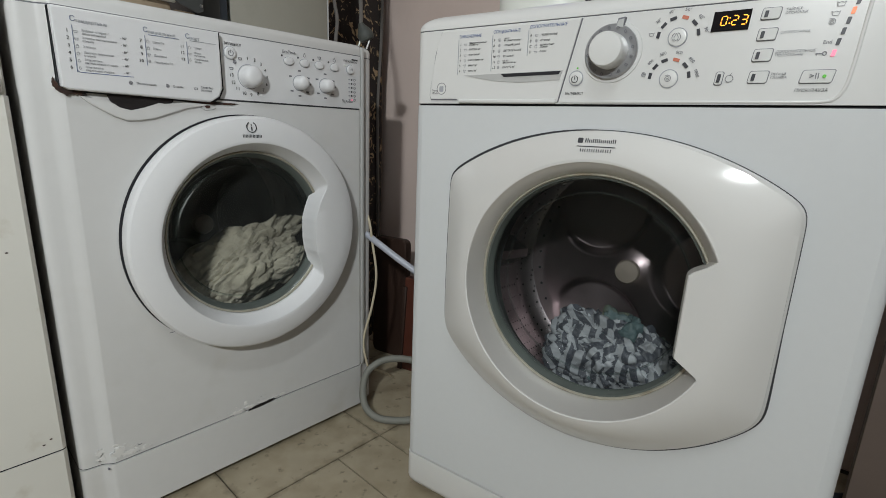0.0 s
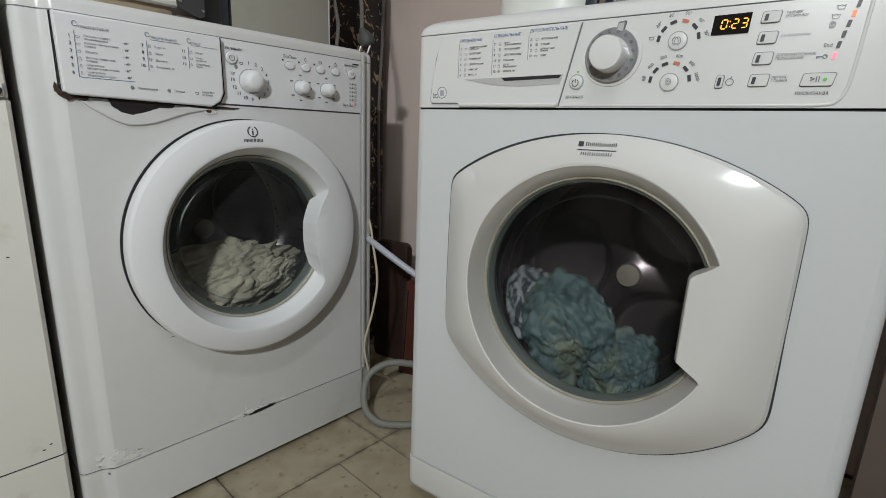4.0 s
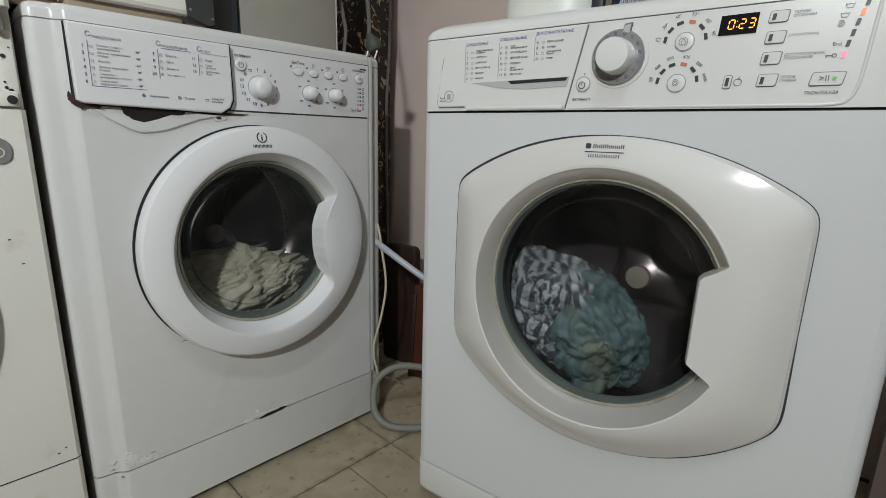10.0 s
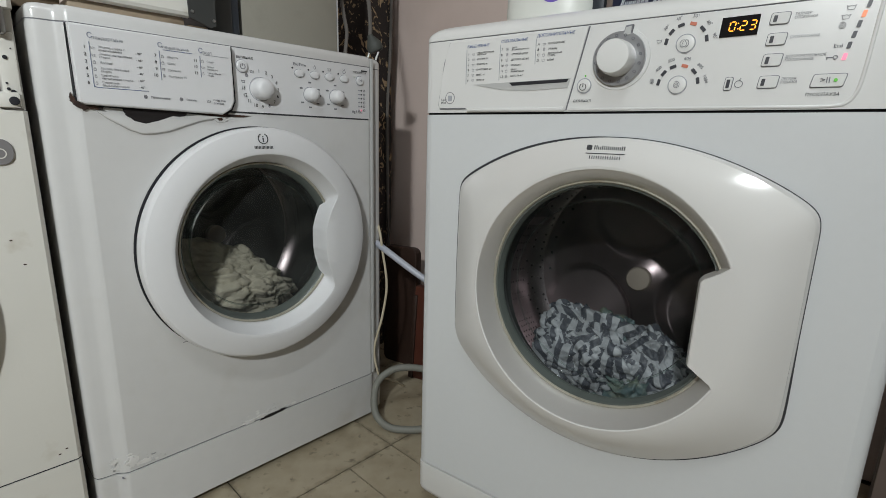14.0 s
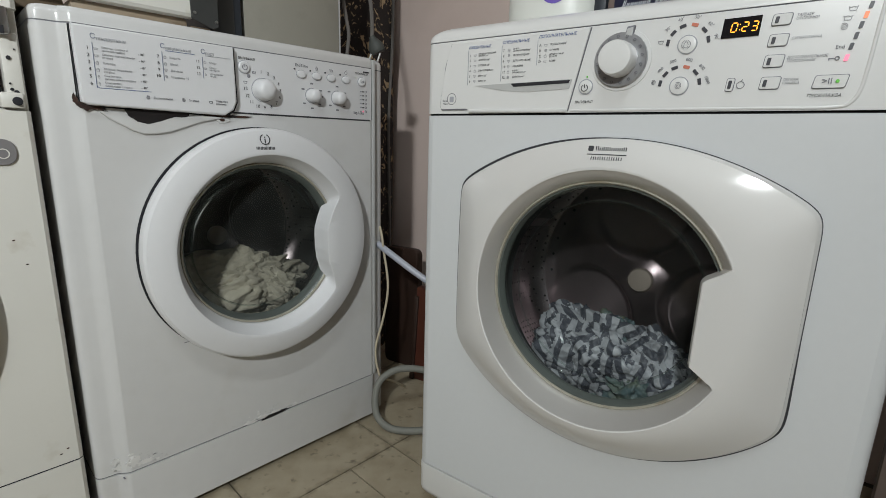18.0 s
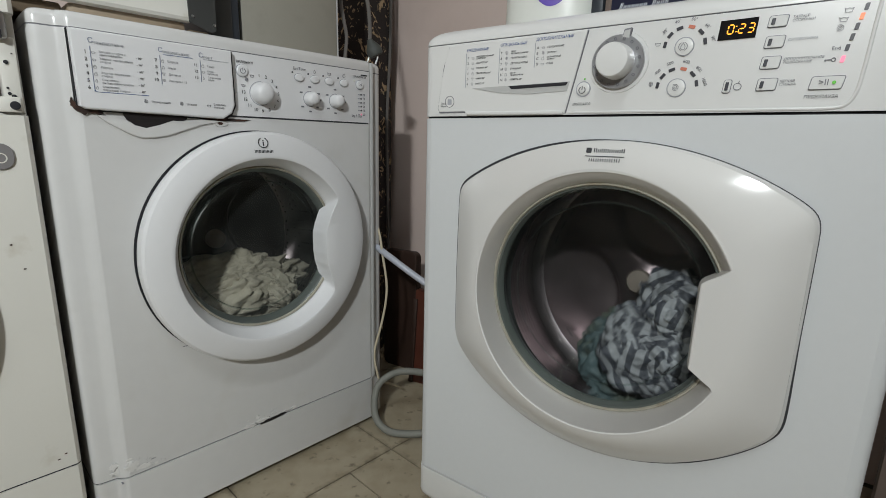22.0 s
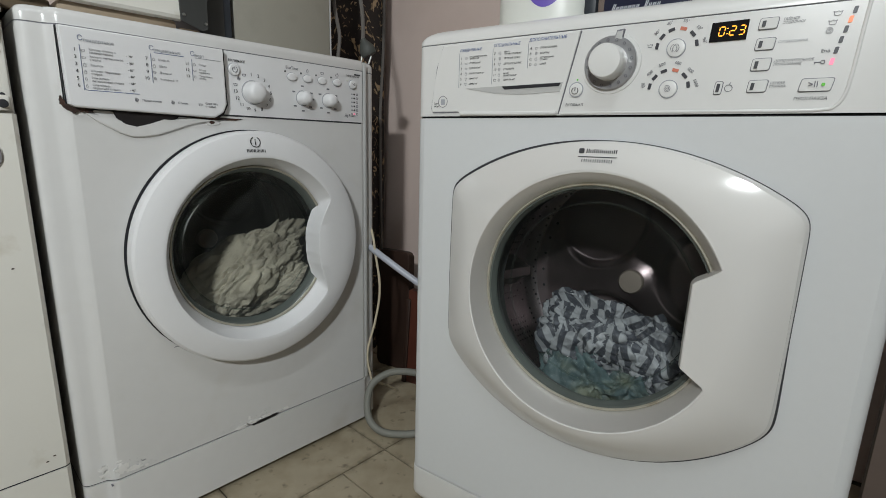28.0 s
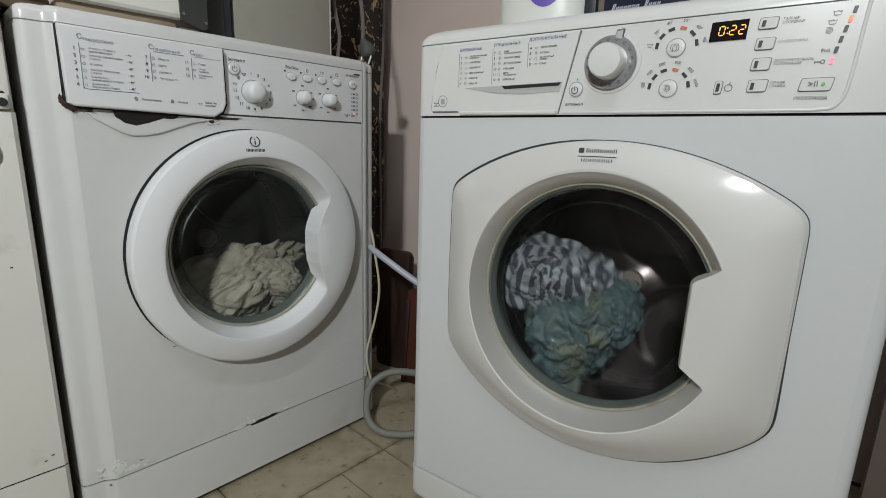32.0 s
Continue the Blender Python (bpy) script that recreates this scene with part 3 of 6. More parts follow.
def shell(plan, z0, z1, hc, hr, depth_edge=0.012):
    """A cabinet of that plan with a round opening in its front."""
    bm = loops([[(x, y, z) for x, y in plan] for z in (z0, z1)], closed=True)
    k = len(plan) // 2
    a, b = plan[k - 1][0], plan[k][0]
    # the closing strip between the two front points is replaced by a plate with a hole
    for f in [f for f in bm.faces if all(abs(v.co.y) < 1e-6 for v in f.verts) and f.calc_center_median().y < 1e-4 and abs(f.calc_center_median().x) < 0.01]:
        bm.faces.remove(f)
    n = 96
    inner, outer, back = [], [], []
    for i in range(n):
        t = 2 * math.pi * i / n
        c, s = math.cos(t), math.sin(t)
        reach = min((b - hc[0]) / c if c > 1e-9 else (a - hc[0]) / c if c < -1e-9 else 9, (z1 - hc[1]) / s if s > 1e-9 else (z0 - hc[1]) / s if s < -1e-9 else 9)
        inner.append((hc[0] + hr * c, 0, hc[1] + hr * s))
        back.append((hc[0] + hr * c, depth_edge, hc[1] + hr * s))
        outer.append((hc[0] + reach * c, 0, hc[1] + reach * s))
    plate = [[bm.verts.new(p) for p in ring] for ring in (outer, inner, back)]
    for p, q in zip(plate, plate[1:]):
        for i in range(n):
            j = (i + 1) % n
            bm.faces.new((p[i], p[j], q[j], q[i]))
    for cx, cz in ((a, z0), (b, z0), (a, z1), (b, z1)):
        near = sorted(plate[0], key=lambda v: (v.co.x - cx) ** 2 + (v.co.z - cz) ** 2)[:2]
        bm.faces.new((bm.verts.new((cx, 0, cz)), near[0], near[1]))
    return bm


def slab(plan, z0, z1, grow=0.0, round_top=0.0, seg=4, round_bottom=0.0, side=1.0):
    """A solid of that plan between two heights."""
    def ring(z, inset):
        out = []
        for x, y in plan:
            sx = max(-1, min(1, x / 0.2975))
            out.append((x - math.copysign(inset * side, x) * (1 if abs(sx) > 0.9 else 0), y + (inset - grow if y < 0.3 else 0), z))
        return out
    rings = []
    if round_bottom:
        for k in range(seg + 1):
            t = math.pi / 2 * k / seg
            rings.append(ring(z0 + round_bottom * (1 - math.sin(t)), round_bottom * (1 - math.cos(t))))
        rings = rings[::-1] if rings[0][0][2] > rings[-1][0][2] else rings
    else:
        rings.append(ring(z0, 0))
    if round_top:
        for k in range(seg + 1):
            t = math.pi / 2 * k / seg
            rings.append(ring(z1 - round_top * (1 - math.sin(t)), round_top * (1 - math.cos(t))))
    else:
        rings.append(ring(z1, 0))
    return loops(rings, True, True)


def make_drum(parent, steel, cx, cy, cz, tilt, radius, depth):
    n = 240
    prof = [(radius, 0.02), (radius, 0.03), (radius, depth - 0.03), (radius - 0.01, depth - 0.012), (radius - 0.03, depth)]
    wall_rings = [[(r * math.cos(2 * math.pi * i / n), y, r * math.sin(2 * math.pi * i / n)) for i in range(n)] for r, y in prof]
    rings = [wall_rings[-1]]
    # the back: a cone up to the hub, with three round dishes pressed into it that leave three spokes
    for k in range(36):
        r = 0.190 - 0.168 * k / 35
        cone = depth - 0.060 * max(0.0, (0.178 - r) / 0.156) ** 1.05
        ring = []
        for i in range(n):
            t = 2 * math.pi * i / n
            x, z = r * math.cos(t), r * math.sin(t)
            y = cone
            for q in range(3):
                a = radians(124 + 120 * q)
                far = math.hypot(x - 0.126 * math.cos(a), z - 0.126 * math.sin(a)) / 0.090
                m = min(1.0, max(0.0, (1.0 - far) / 0.16))
                m = m * m * (3 - 2 * m)
                y += (depth - 0.003 - 0.10 * (0.19 - r) - cone) * m if y == cone else 0.0
            ring.append((x, y, z))
        rings.append(ring)
    drum = part("drum", loops(wall_rings), PERFORATED, parent, "shiny perforated steel drum", 60)
    part("back_plate", loops(rings, False, True), steel, drum, "steel back plate with three pressed dishes", 60)
    drum.matrix_basis = pose(cx, cy, cz, tilt, 0, 0)
    part("front_ring", lathe([(0.156, 0.0), (0.175, 0.006), (radius - 0.012, 0.014), (radius + 0.001, 0.022)], 0, 0, 64), RUBBER, drum)
    part("hub_cap", lathe([(0.0205, depth - 0.052), (0.0205, depth - 0.068), (0.0185, depth - 0.071), (0.0005, depth - 0.072)], 0, 0, 32, True, True), HUB, drum, "dull brown hub cap")
    for k in range(3):
        t = 2 * math.pi * k / 3 + 1.05
        prof2 = [(-0.034, 0.0), (-0.02, 0.02), (-0.008, 0.042), (0.008, 0.042), (0.02, 0.02), (0.034, 0.0)]
        rr = []
        for y, s in ((0.035, 0.5), (0.05, 1.0), (depth - 0.05, 1.0), (depth - 0.035, 0.5)):
            ring = []
            for w, h in prof2:
                q, a = radius + 0.004 - h * s, w
                ring.append((q * math.cos(t) - a * math.sin(t), y, q * math.sin(t) + a * math.cos(t)))
            rr.append(ring)
        part("lifter", loops(rr, True, True), steel, drum)
    # rows of drain holes near the rim of the back
    for ring_r, count in ((radius - 0.045, 36), (radius - 0.07, 30)):
        for i in range(count):
            t = 2 * math.pi * i / count
            if math.cos(3 * t) < 0.2:
                part("drain_hole", lathe([(0.0028, depth - 0.0015), (0.0005, depth - 0.0018)], ring_r * math.cos(t), ring_r * math.sin(t), 8, False, True), DARK, drum)
    return drum


def seal(parent, cx, cz, r, tilt_drop):
    return part("door_seal", lathe([(r + 0.03, 0.002), (r + 0.006, 0.004), (r + 0.004, 0.012), (r + 0.012, 0.022), (r + 0.004, 0.032), (r + 0.014, 0.046), (r + 0.03, 0.056)], cx, cz - tilt_drop, 72),
                RUBBER, parent, "grey rubber door seal")


# ---- the newer machine with the display ----
newer = tagged(new("washing_machine"), "white front-loading washing machine with amber display, running", "washing machine", "washing machines in the row")
newer.matrix_world = MR
HC = (0.0, 0.474)
PLAN_R = plan_right()
part("cabinet", shell(PLAN_R, 0.092, 0.7075, HC, 0.170), ENAMEL, newer, "white enamelled steel cabinet")
part("back_panel", box(-0.29, 0.29, 0.545, 0.559, 0.03, 0.82, 0.002), ENAMEL, newer)
part("plinth", slab(PLAN_R, 0.022, 0.0895, 0.002, round_bottom=0.018), PLASTIC_R, newer, "white plastic kick plate")
part("seam", slab(PLAN_R, 0.088, 0.0935, -0.003), DARK, newer)
part("top_seam", slab(PLAN_R, 0.7055, 0.7115, -0.004), DARK, newer)
part("control_panel", slab(PLAN_R, 0.7105, 0.8125, 0.0), PLASTIC_R, newer, "white plastic control panel")
part("lid_seam", slab(PLAN_R, 0.8110, 0.8150, -0.0015), INK, newer)
part("lid", slab(PLAN_R, 0.8140, 0.8345, 0.0, round_top=0.0185, seg=7, side=1.9), PLASTIC_R, newer, "rounded white plastic lid")
for sx in (-0.25, 0.25):
    for sy in (0.06, 0.5):
        part("foot", lathe([(0.001, 0.0), (0.02, 0.0), (0.02, 0.012), (0.012, 0.016), (0.012, 0.03)], 0, 0, 20, True, True), DARK, newer).matrix_basis = pose(sx, sy, 0.0, 90, 0, 0)

# door: shield-shaped frame round the porthole, cut by the grip recess
DC = (-0.0005, 0.4725)


def door_reach(t):
    """Distance from the porthole's centre to the door's outline."""
    c, s = math.cos(t), math.sin(t)
    lo, hi = 0.05, 0.4
    for _ in range(40):
        mid = (lo + hi) / 2
        x, z = DC[0] + mid * c, DC[1] + mid * s
        top = 0.678 - (0.376 - math.sqrt(max(0, 0.376 ** 2 - x * x)))
        bottom = 0.257 + (0.282 - math.sqrt(max(0, 0.282 ** 2 - x * x)))
        side = 0.2195 - abs(x)
        m = min(side, (top - z) * 0.93, (z - bottom) * 0.85)
        soft = -0.006 * math.log(sum(math.exp(-q / 0.006) for q in (side, (top - z) * 0.93, (z - bottom) * 0.85)))
        m = soft + 0.001
        lo, hi = (mid, hi) if m > 0 else (lo, mid)
    return lo


def grip_reach(t):
    """The porthole's lip: a circle, cut straight where the grip stands."""
    a = math.degrees(math.atan2(math.sin(t), math.cos(t)))
    r = 0.1665 + 0.005 * max(0.0, math.cos(t - 1.9)) ** 2
    if -24.6 < a < 25.2:
        straight = 0.1243 / math.cos(t)
        edge = min(1.0, (a + 24.6) / 2.6, (25.2 - a) / 2.8)
        edge = edge * edge * (3 - 2 * edge)
        r = r + (straight - r) * edge
    return r


N = 360
ts = [2 * math.pi * i / N for i in range(N)]
outer = [door_reach(t) for t in ts]
lip = [grip_reach(t) for t in ts]
rings = []


def door_ring(fn):
    rings.append([(DC[0] + fn(i)[0] * math.cos(ts[i]), fn(i)[1], DC[1] + fn(i)[0] * math.sin(ts[i])) for i in range(N)])


def stand(i):
    """How far the porthole's lip stands proud: most at the bottom."""
    return 0.0335 - 0.0095 * math.sin(ts[i]) - 0.003 * math.cos(ts[i]) + 0.004 * max(0.0, -math.sin(ts[i])) ** 2


def swell(f):
    return 0.25 * f + 0.75 * math.sin(f * math.pi / 2)


door_ring(lambda i: (outer[i] - 0.004, 0.004))
door_ring(lambda i: (outer[i], -0.004))
door_ring(lambda i: (outer[i] - 0.0006, -0.0085))
door_ring(lambda i: (outer[i] - 0.0030, -0.0112))
for f in (0.06, 0.15, 0.3, 0.45, 0.6, 0.75, 0.88, 0.97):
    door_ring(lambda i: (outer[i] + (0.1685 - outer[i]) * f, -0.0115 - (stand(i) - 0.0115) * swell(f)))
for f in (0.0, 0.5, 1.0):
    door_ring(lambda i: (0.1682 + (lip[i] + 0.0004 - 0.1682) * f, -stand(i) - 0.0003 * f))
door_ring(lambda i: (lip[i] - 0.0012, -stand(i) + 0.0006))
door = part("door", loops(rings), DOOR_WHITE, newer, "pearl-white shield-shaped door with cut-out grip", 28)
rings = []
door_ring(lambda i: (lip[i] - 0.0012, -stand(i) + 0.0006))
door_ring(lambda i: (min(lip[i] - 0.0040, 0.1630), -stand(i) * 0.80))
door_ring(lambda i: (min(lip[i] - 0.0050, 0.1540), -0.0060))
door_ring(lambda i: (min(lip[i] - 0.0050, 0.1530), 0.004))
part("porthole_ring", loops(rings), SILVER, door, "pearl-white bevel round the porthole", 40)
rings = []
door_ring(lambda i: (outer[i] + 0.0009 + max(0.0, -0.0052 * math.cos(ts[i]), -0.0045 * math.sin(ts[i])), -0.0012))
door_ring(lambda i: (outer[i] - 0.012, -0.0012))
part("door_gap", loops(rings), INK_DARK, newer)
part("rim", lathe([(0.1545, -0.004), (0.1535, -0.0072), (0.1518, -0.0076), (0.1506, -0.0060), (0.1500, -0.001)], *DC, 96), RIM, door, "cream rim stained with limescale")
part("glass_edge", lathe([(0.1502, -0.005), (0.1480, -0.004), (0.1462, 0.002), (0.1448, 0.008)], *DC, 96), GLASS_EDGE, door, "thick greenish glass edge")
pane = part("glass_bowl", lathe([(0.1450, 0.004), (0.1345, 0.013), (0.1230, 0.027), (0.1150, 0.036), (0.1050, 0.043), (0.085, 0.051), (0.05, 0.058), (0.0005, 0.062)], *DC, 72, False, True), GLASS, door, "clear bowl-shaped door glass", 80)
pane.visible_shadow = False
for r, y in ((0.1275, 0.020),):
    rib = part("glass_rib", lathe([(r + 0.0016, y - 0.0004), (r + 0.0008, y - 0.0016), (r - 0.0008, y - 0.0018), (r - 0.0018, y - 0.0004), (r - 0.0010, y + 0.0010)], *DC, 96), GLASS_RIB, door)
    rib.visible_shadow = False
seal(newer, DC[0], DC[1], 0.150, 0.004)
drum_r = make_drum(newer, STEEL, 0.0, 0.052, 0.468, -7.0, 0.232, 0.235)

# maker's mark on the door: a small dark square and strokes, lying on the sloping face
def on_door(ob, z):
    f = (0.678 - z) / (0.678 - DC[1] - 0.1685)
    ob.matrix_basis = pose(0, -0.0115 - (0.0245 - 0.0115) * swell(f) - 0.0002, z, -math.degrees(math.atan(0.0130 / 0.037)), 0, 0)


on_door(part("maker_mark", prism(rounded(-0.0250, -0.0185, -0.0032, 0.0032, 0.0012), -0.0008, 0.001), INK_DARK, door), 0.6662)
on_door(bar(-0.0250, 0.0225, 0.0, 0.0008, INK_DARK, door, -0.0008, "maker_bar"), 0.6592)
for k, h in enumerate((1, 0.7, 0.9, 0.9, 0.7, 0.7, 0.7, 0.9)):
    for side in (0.0, 0.0025):
        on_door(bar(-0.0155 + 0.0048 * k + side, -0.0144 + 0.0048 * k + side, 0.0026 * h - 0.0022, 0.0052 * h, INK_DARK, door, -0.0008, "maker_bar"), 0.6660)
for k in range(7):
    for side in (0.0, 0.0030):
        on_door(bar(-0.0195 + 0.0056 * k + side, -0.0186 + 0.0056 * k + side, 0.0, 0.0040, INK_DARK, door, -0.0008, "maker_bar"), 0.6545)

# drawer with its grip recess
part("drawer_front", prism([(-0.2495, 0.8095), (-0.0420, 0.8112), (-0.0640, 0.7125), (-0.2150, 0.7125), (-0.2205, 0.7168), (-0.2665, 0.7168), (-0.2690, 0.7220), (-0.2640, 0.7600), (-0.2560, 0.7950)], -0.0022, 0.006, 0.0010), PLASTIC_R, newer, "white detergent drawer front")
part("drawer_edge", prism([(-0.0411, 0.8112), (-0.0404, 0.8112), (-0.0630, 0.7125), (-0.0637, 0.7125)], -0.0024, 0.004), INK, newer)
for a, b in (((-0.2495, 0.8095), (-0.2600, 0.7800)), ((-0.2600, 0.7800), (-0.2690, 0.7220)), ((-0.2690, 0.7220), (-0.2660, 0.7160)), ((-0.2660, 0.7160), (-0.2200, 0.7160))):
    part("flap_joint", tube([(a[0], -0.0010, a[1]), (b[0], -0.0010, b[1])], 0.0008, 6, 0), INK, newer)
# flat patches: the scoop's shading in grey, its shadow in black
part("grip_recess", prism([(-0.2080, 0.7490), (-0.0600, 0.7515), (-0.0632, 0.7400), (-0.1200, 0.7378), (-0.1600, 0.7405), (-0.1850, 0.7450)], -0.0030, 0.0), GREY_PLASTIC, newer, "drawer grip recess, its shading put in as pale grey")
part("grip_shadow", prism([(-0.1480, 0.7494), (-0.0620, 0.7508), (-0.0646, 0.7468), (-0.1430, 0.7452)], -0.0036, 0.0), DARK, newer)
part("drawer_bulge", tube([(-0.2150, -0.0016, 0.7140), (-0.1400, -0.0016, 0.7135), (-0.0660, -0.0016, 0.7135)], 0.0030, 10, 4), PLASTIC_R, newer)
ring_mark(-0.2475, 0.7315, 0.0080, 0.0009, INK, newer, -0.0024)
lettering("Super\nWash", -0.2590, 0.7270, 0.0042, INK_DARK, newer, -0.0024, align="CENTER")
part("basket_symbol", prism(rounded(-0.2510, -0.2440, 0.7270, 0.7350, 0.0012), -0.0026, -0.0016), INK_FAINT, newer)


def column(parent, u, z, title, title_size, lines, step, size, num_du, text_du, y, shear, ink=INK, title_ink=INK_BLUE, rule=True, signs=("basin", "basin", "basin", "jar", "shirt", "shirt")):
    lettering(title, u, z, title_size, title_ink, parent, y, shear)
    if rule:
        bar(u - 0.001, u - 0.0004, z - 0.006 - step * len(lines) / 2, step * len(lines) + 0.004, INK_FAINT, parent, y, "rule")
    for i, (num, text) in enumerate(lines):
        zz = z - 0.0105 - step * i
        lettering(num, u + num_du, zz, size * 1.45, INK_DARK, parent, y, shear)
        glyph(signs[i], u + num_du + 0.0095, zz, 0.0020, INK_MID, parent, y)
        lettering(text, u + text_du, zz, size * (0.84 if "\n" in text else 1.0), ink, parent, y, shear)


YD = -0.0028
column(newer, -0.2190, 0.8010, "ЕЖЕДНЕВНЫЕ", 0.0051, [("1", "ПРЕДВАРИТЕЛЬНЫЙ\nХЛОПОК 90°"), ("2", "ХЛОПОК 60°"), ("3", "ХЛОПОК 40°"), ("4", "СИНТЕТИКА 60°"), ("5", "МИКС 30°"), ("6", "МИКС 15'")], 0.0071, 0.0032, 0.0015, 0.0165, YD, 0.15, INK_DARK)
column(newer, -0.1640, 0.8035, "СПЕЦИАЛЬНЫЕ", 0.0052, [("7", "ЦИКЛ\nАНТИБАКТЕРИЯ 80°"), ("8", "НОЧНОЙ ЦИКЛ"), ("9", "ДЕТСКОЕ БЕЛЬЕ"), ("10", "РУБАШКИ"), ("11", "ШЕЛК/\nЗАНАВЕСКИ 30°"), ("12", "ШЕРСТЬ 40°")], 0.0070, 0.0032, 0.0010, 0.0170, YD, 0.15, INK_DARK, signs=("flower", "spiral", "shirt", "shirt", "jar", "spiral"))
column(newer, -0.1105, 0.8060, "ДОПОЛНИТЕЛЬНЫЕ", 0.0051, [("A", "ПОЛОСКАНИЕ"), ("B", "ОТЖИМ"), ("C", "ДЕЛИКАТНЫЙ\nОТЖИМ"), ("D", "СЛИВ")], 0.0067, 0.0032, 0.0015, 0.0165, YD, 0.15, INK_DARK, signs=("basin", "spiral", "apple", "basin"))

# dial
KC = (-0.0015, 0.7705)
part("dial_plate", lathe([(0.0355, 0.0), (0.0350, -0.0012), (0.0335, -0.0012)], *KC, 56, False, True), PLASTIC_R, newer)
part("dial_ring", lathe([(0.0312, -0.0005), (0.0308, -0.0050), (0.0298, -0.0060), (0.0178, -0.0056)], *KC, 56, False, True), CHROME, newer, "grey selector ring with symbols")
part("dial_notch", prism([(0.0018, 0.7972), (0.0040, 0.8066), (0.0122, 0.8076), (0.0110, 0.7980)], -0.0058, 0.0), INK, newer)
part("dial_pointer", prism([(0.0022, 0.7960), (0.0044, 0.8048), (0.0112, 0.8058), (0.0104, 0.7960)], -0.0068, 0.0, 0.001), GREY_PLASTIC, newer)
for k in range(16):
    a = radians(22.5 * k + 8)
    ring_mark(KC[0] + 0.0262 * math.cos(a), KC[1] + 0.0262 * math.sin(a), 0.0015, 0.0006, INK, newer, -0.0078, "dial_symbol", 8)
part("dial_knob", lathe([(0.0206, -0.0050), (0.0200, -0.0200), (0.0194, -0.0250), (0.0182, -0.0274), (0.0120, -0.0284), (0.0005, -0.0287)], *KC, 64, False, True), PLASTIC_R, newer, "round white selector knob", 40)
# power button
ring_mark(-0.0420, 0.7415, 0.0088, 0.0012, INK_FAINT, newer, -0.0012)
part("power_button", lathe([(0.0082, 0.0), (0.0080, -0.0020), (0.0065, -0.0026)], -0.0420, 0.7415, 32, False, True), PLASTIC_R, newer)
ring_mark(-0.0428, 0.7402, 0.0040, 0.0008, INK_DARK, newer, -0.0034, a0=-240, a1=60)
bar(-0.0432, -0.0424, 0.7425, 0.0050, INK_DARK, newer, -0.0034)
part("power_light", lathe([(0.0012, -0.0008), (0.0008, -0.0014)], -0.0412, 0.7535, 12, False, True), LED_GREEN, newer)
lettering("ВКЛ/ВЫКЛ", -0.0432, 0.7232, 0.0044, INK_DARK, newer, align="CENTER", shear=0.15)


def gauge(cx, cz, texts, lit, lit_mat, sign):
    part("gauge_button", lathe([(0.0094, 0.0), (0.0091, -0.0016), (0.0080, -0.0020)], cx, cz, 40, False, True), PLASTIC_R, newer)
    ring_mark(cx, cz, 0.0098, 0.0008, INK_FAINT, newer, -0.0010)
    glyph(sign, cx - 0.001, cz, 0.0040, INK, newer, -0.0026)
    if sign == "drop":
        ring_mark(cx - 0.001, cz, 0.0044, 0.0004, INK, newer, -0.0028, a0=110, a1=250)
        ring_mark(cx - 0.001, cz, 0.0044, 0.0004, INK, newer, -0.0028, a0=-70, a1=70)
    for k, a in enumerate((170, 140, 109, 75, 42, 11)):
        r = 0.0208
        x, z = cx + r * math.cos(radians(a)), cz + r * math.sin(radians(a))
        bm = prism(rounded(-0.0034, 0.0034, -0.0017, 0.0017, 0.0006), -0.0008, 0.001)
        bmesh.ops.rotate(bm, verts=bm.verts, cent=(0, 0, 0), matrix=Matrix.Rotation(radians(90 - a), 3, "Y"))
        bmesh.ops.translate(bm, verts=bm.verts, vec=(x, 0, z))
        part("indicator", bm, lit_mat if k == lit else LED_OFF, newer)
        if texts[k]:
            lettering(texts[k], cx + 0.0285 * math.cos(radians(a)), cz + 0.0285 * math.sin(radians(a)), 0.0048, INK, newer, align="CENTER", turn=(a - 90) * 0.85)
        else:
            glyph(sign if sign == "spiral" else "basin", cx + 0.0285 * math.cos(radians(a)), cz + 0.0285 * math.sin(radians(a)), 0.0028, INK, newer)


gauge(0.0700, 0.7822, ("", "30°", "40°", "50°", "60°", "90°"), 3, LED_DIM, "drop")
gauge(0.0667, 0.7385, ("", "400", "500", "600", "800", "1000"), 3, LED_DIM, "spiral")

# display
part("display", prism([(0.1022, 0.7852), (0.1368, 0.7855), (0.1380, 0.8052), (0.1036, 0.8046)], -0.0012, 0.002), SCREEN, newer, "black display showing amber digits")


def segment_outline(k, cx, cz, w=0.0050, h=0.0088, s=0.14):
    """The outline of one of seven bars of a digit."""
    th = 0.0010
    hx, hz = w / 2, h / 2
    if k in (0, 3, 6):
        z = (hz, 0, -hz)[(0, 3, 6).index(k)]
        pts = [(-hx + 0.0005, z), (-hx + 0.0012, z + th / 2), (hx - 0.0012, z + th / 2), (hx - 0.0005, z), (hx - 0.0012, z - th / 2), (-hx + 0.0012, z - th / 2)]
    else:
        x = -hx if k in (1, 4) else hx
        a, b = (0.0004, hz - 0.0004) if k in (1, 2) else (-hz + 0.0004, -0.0004)
        pts = [(x, b), (x + th / 2, b - 0.0006), (x + th / 2, a + 0.0006), (x, a), (x - th / 2, a + 0.0006), (x - th / 2, b - 0.0006)]
    return [(cx + p[0] + s * p[1], cz + p[1]) for p in pts]


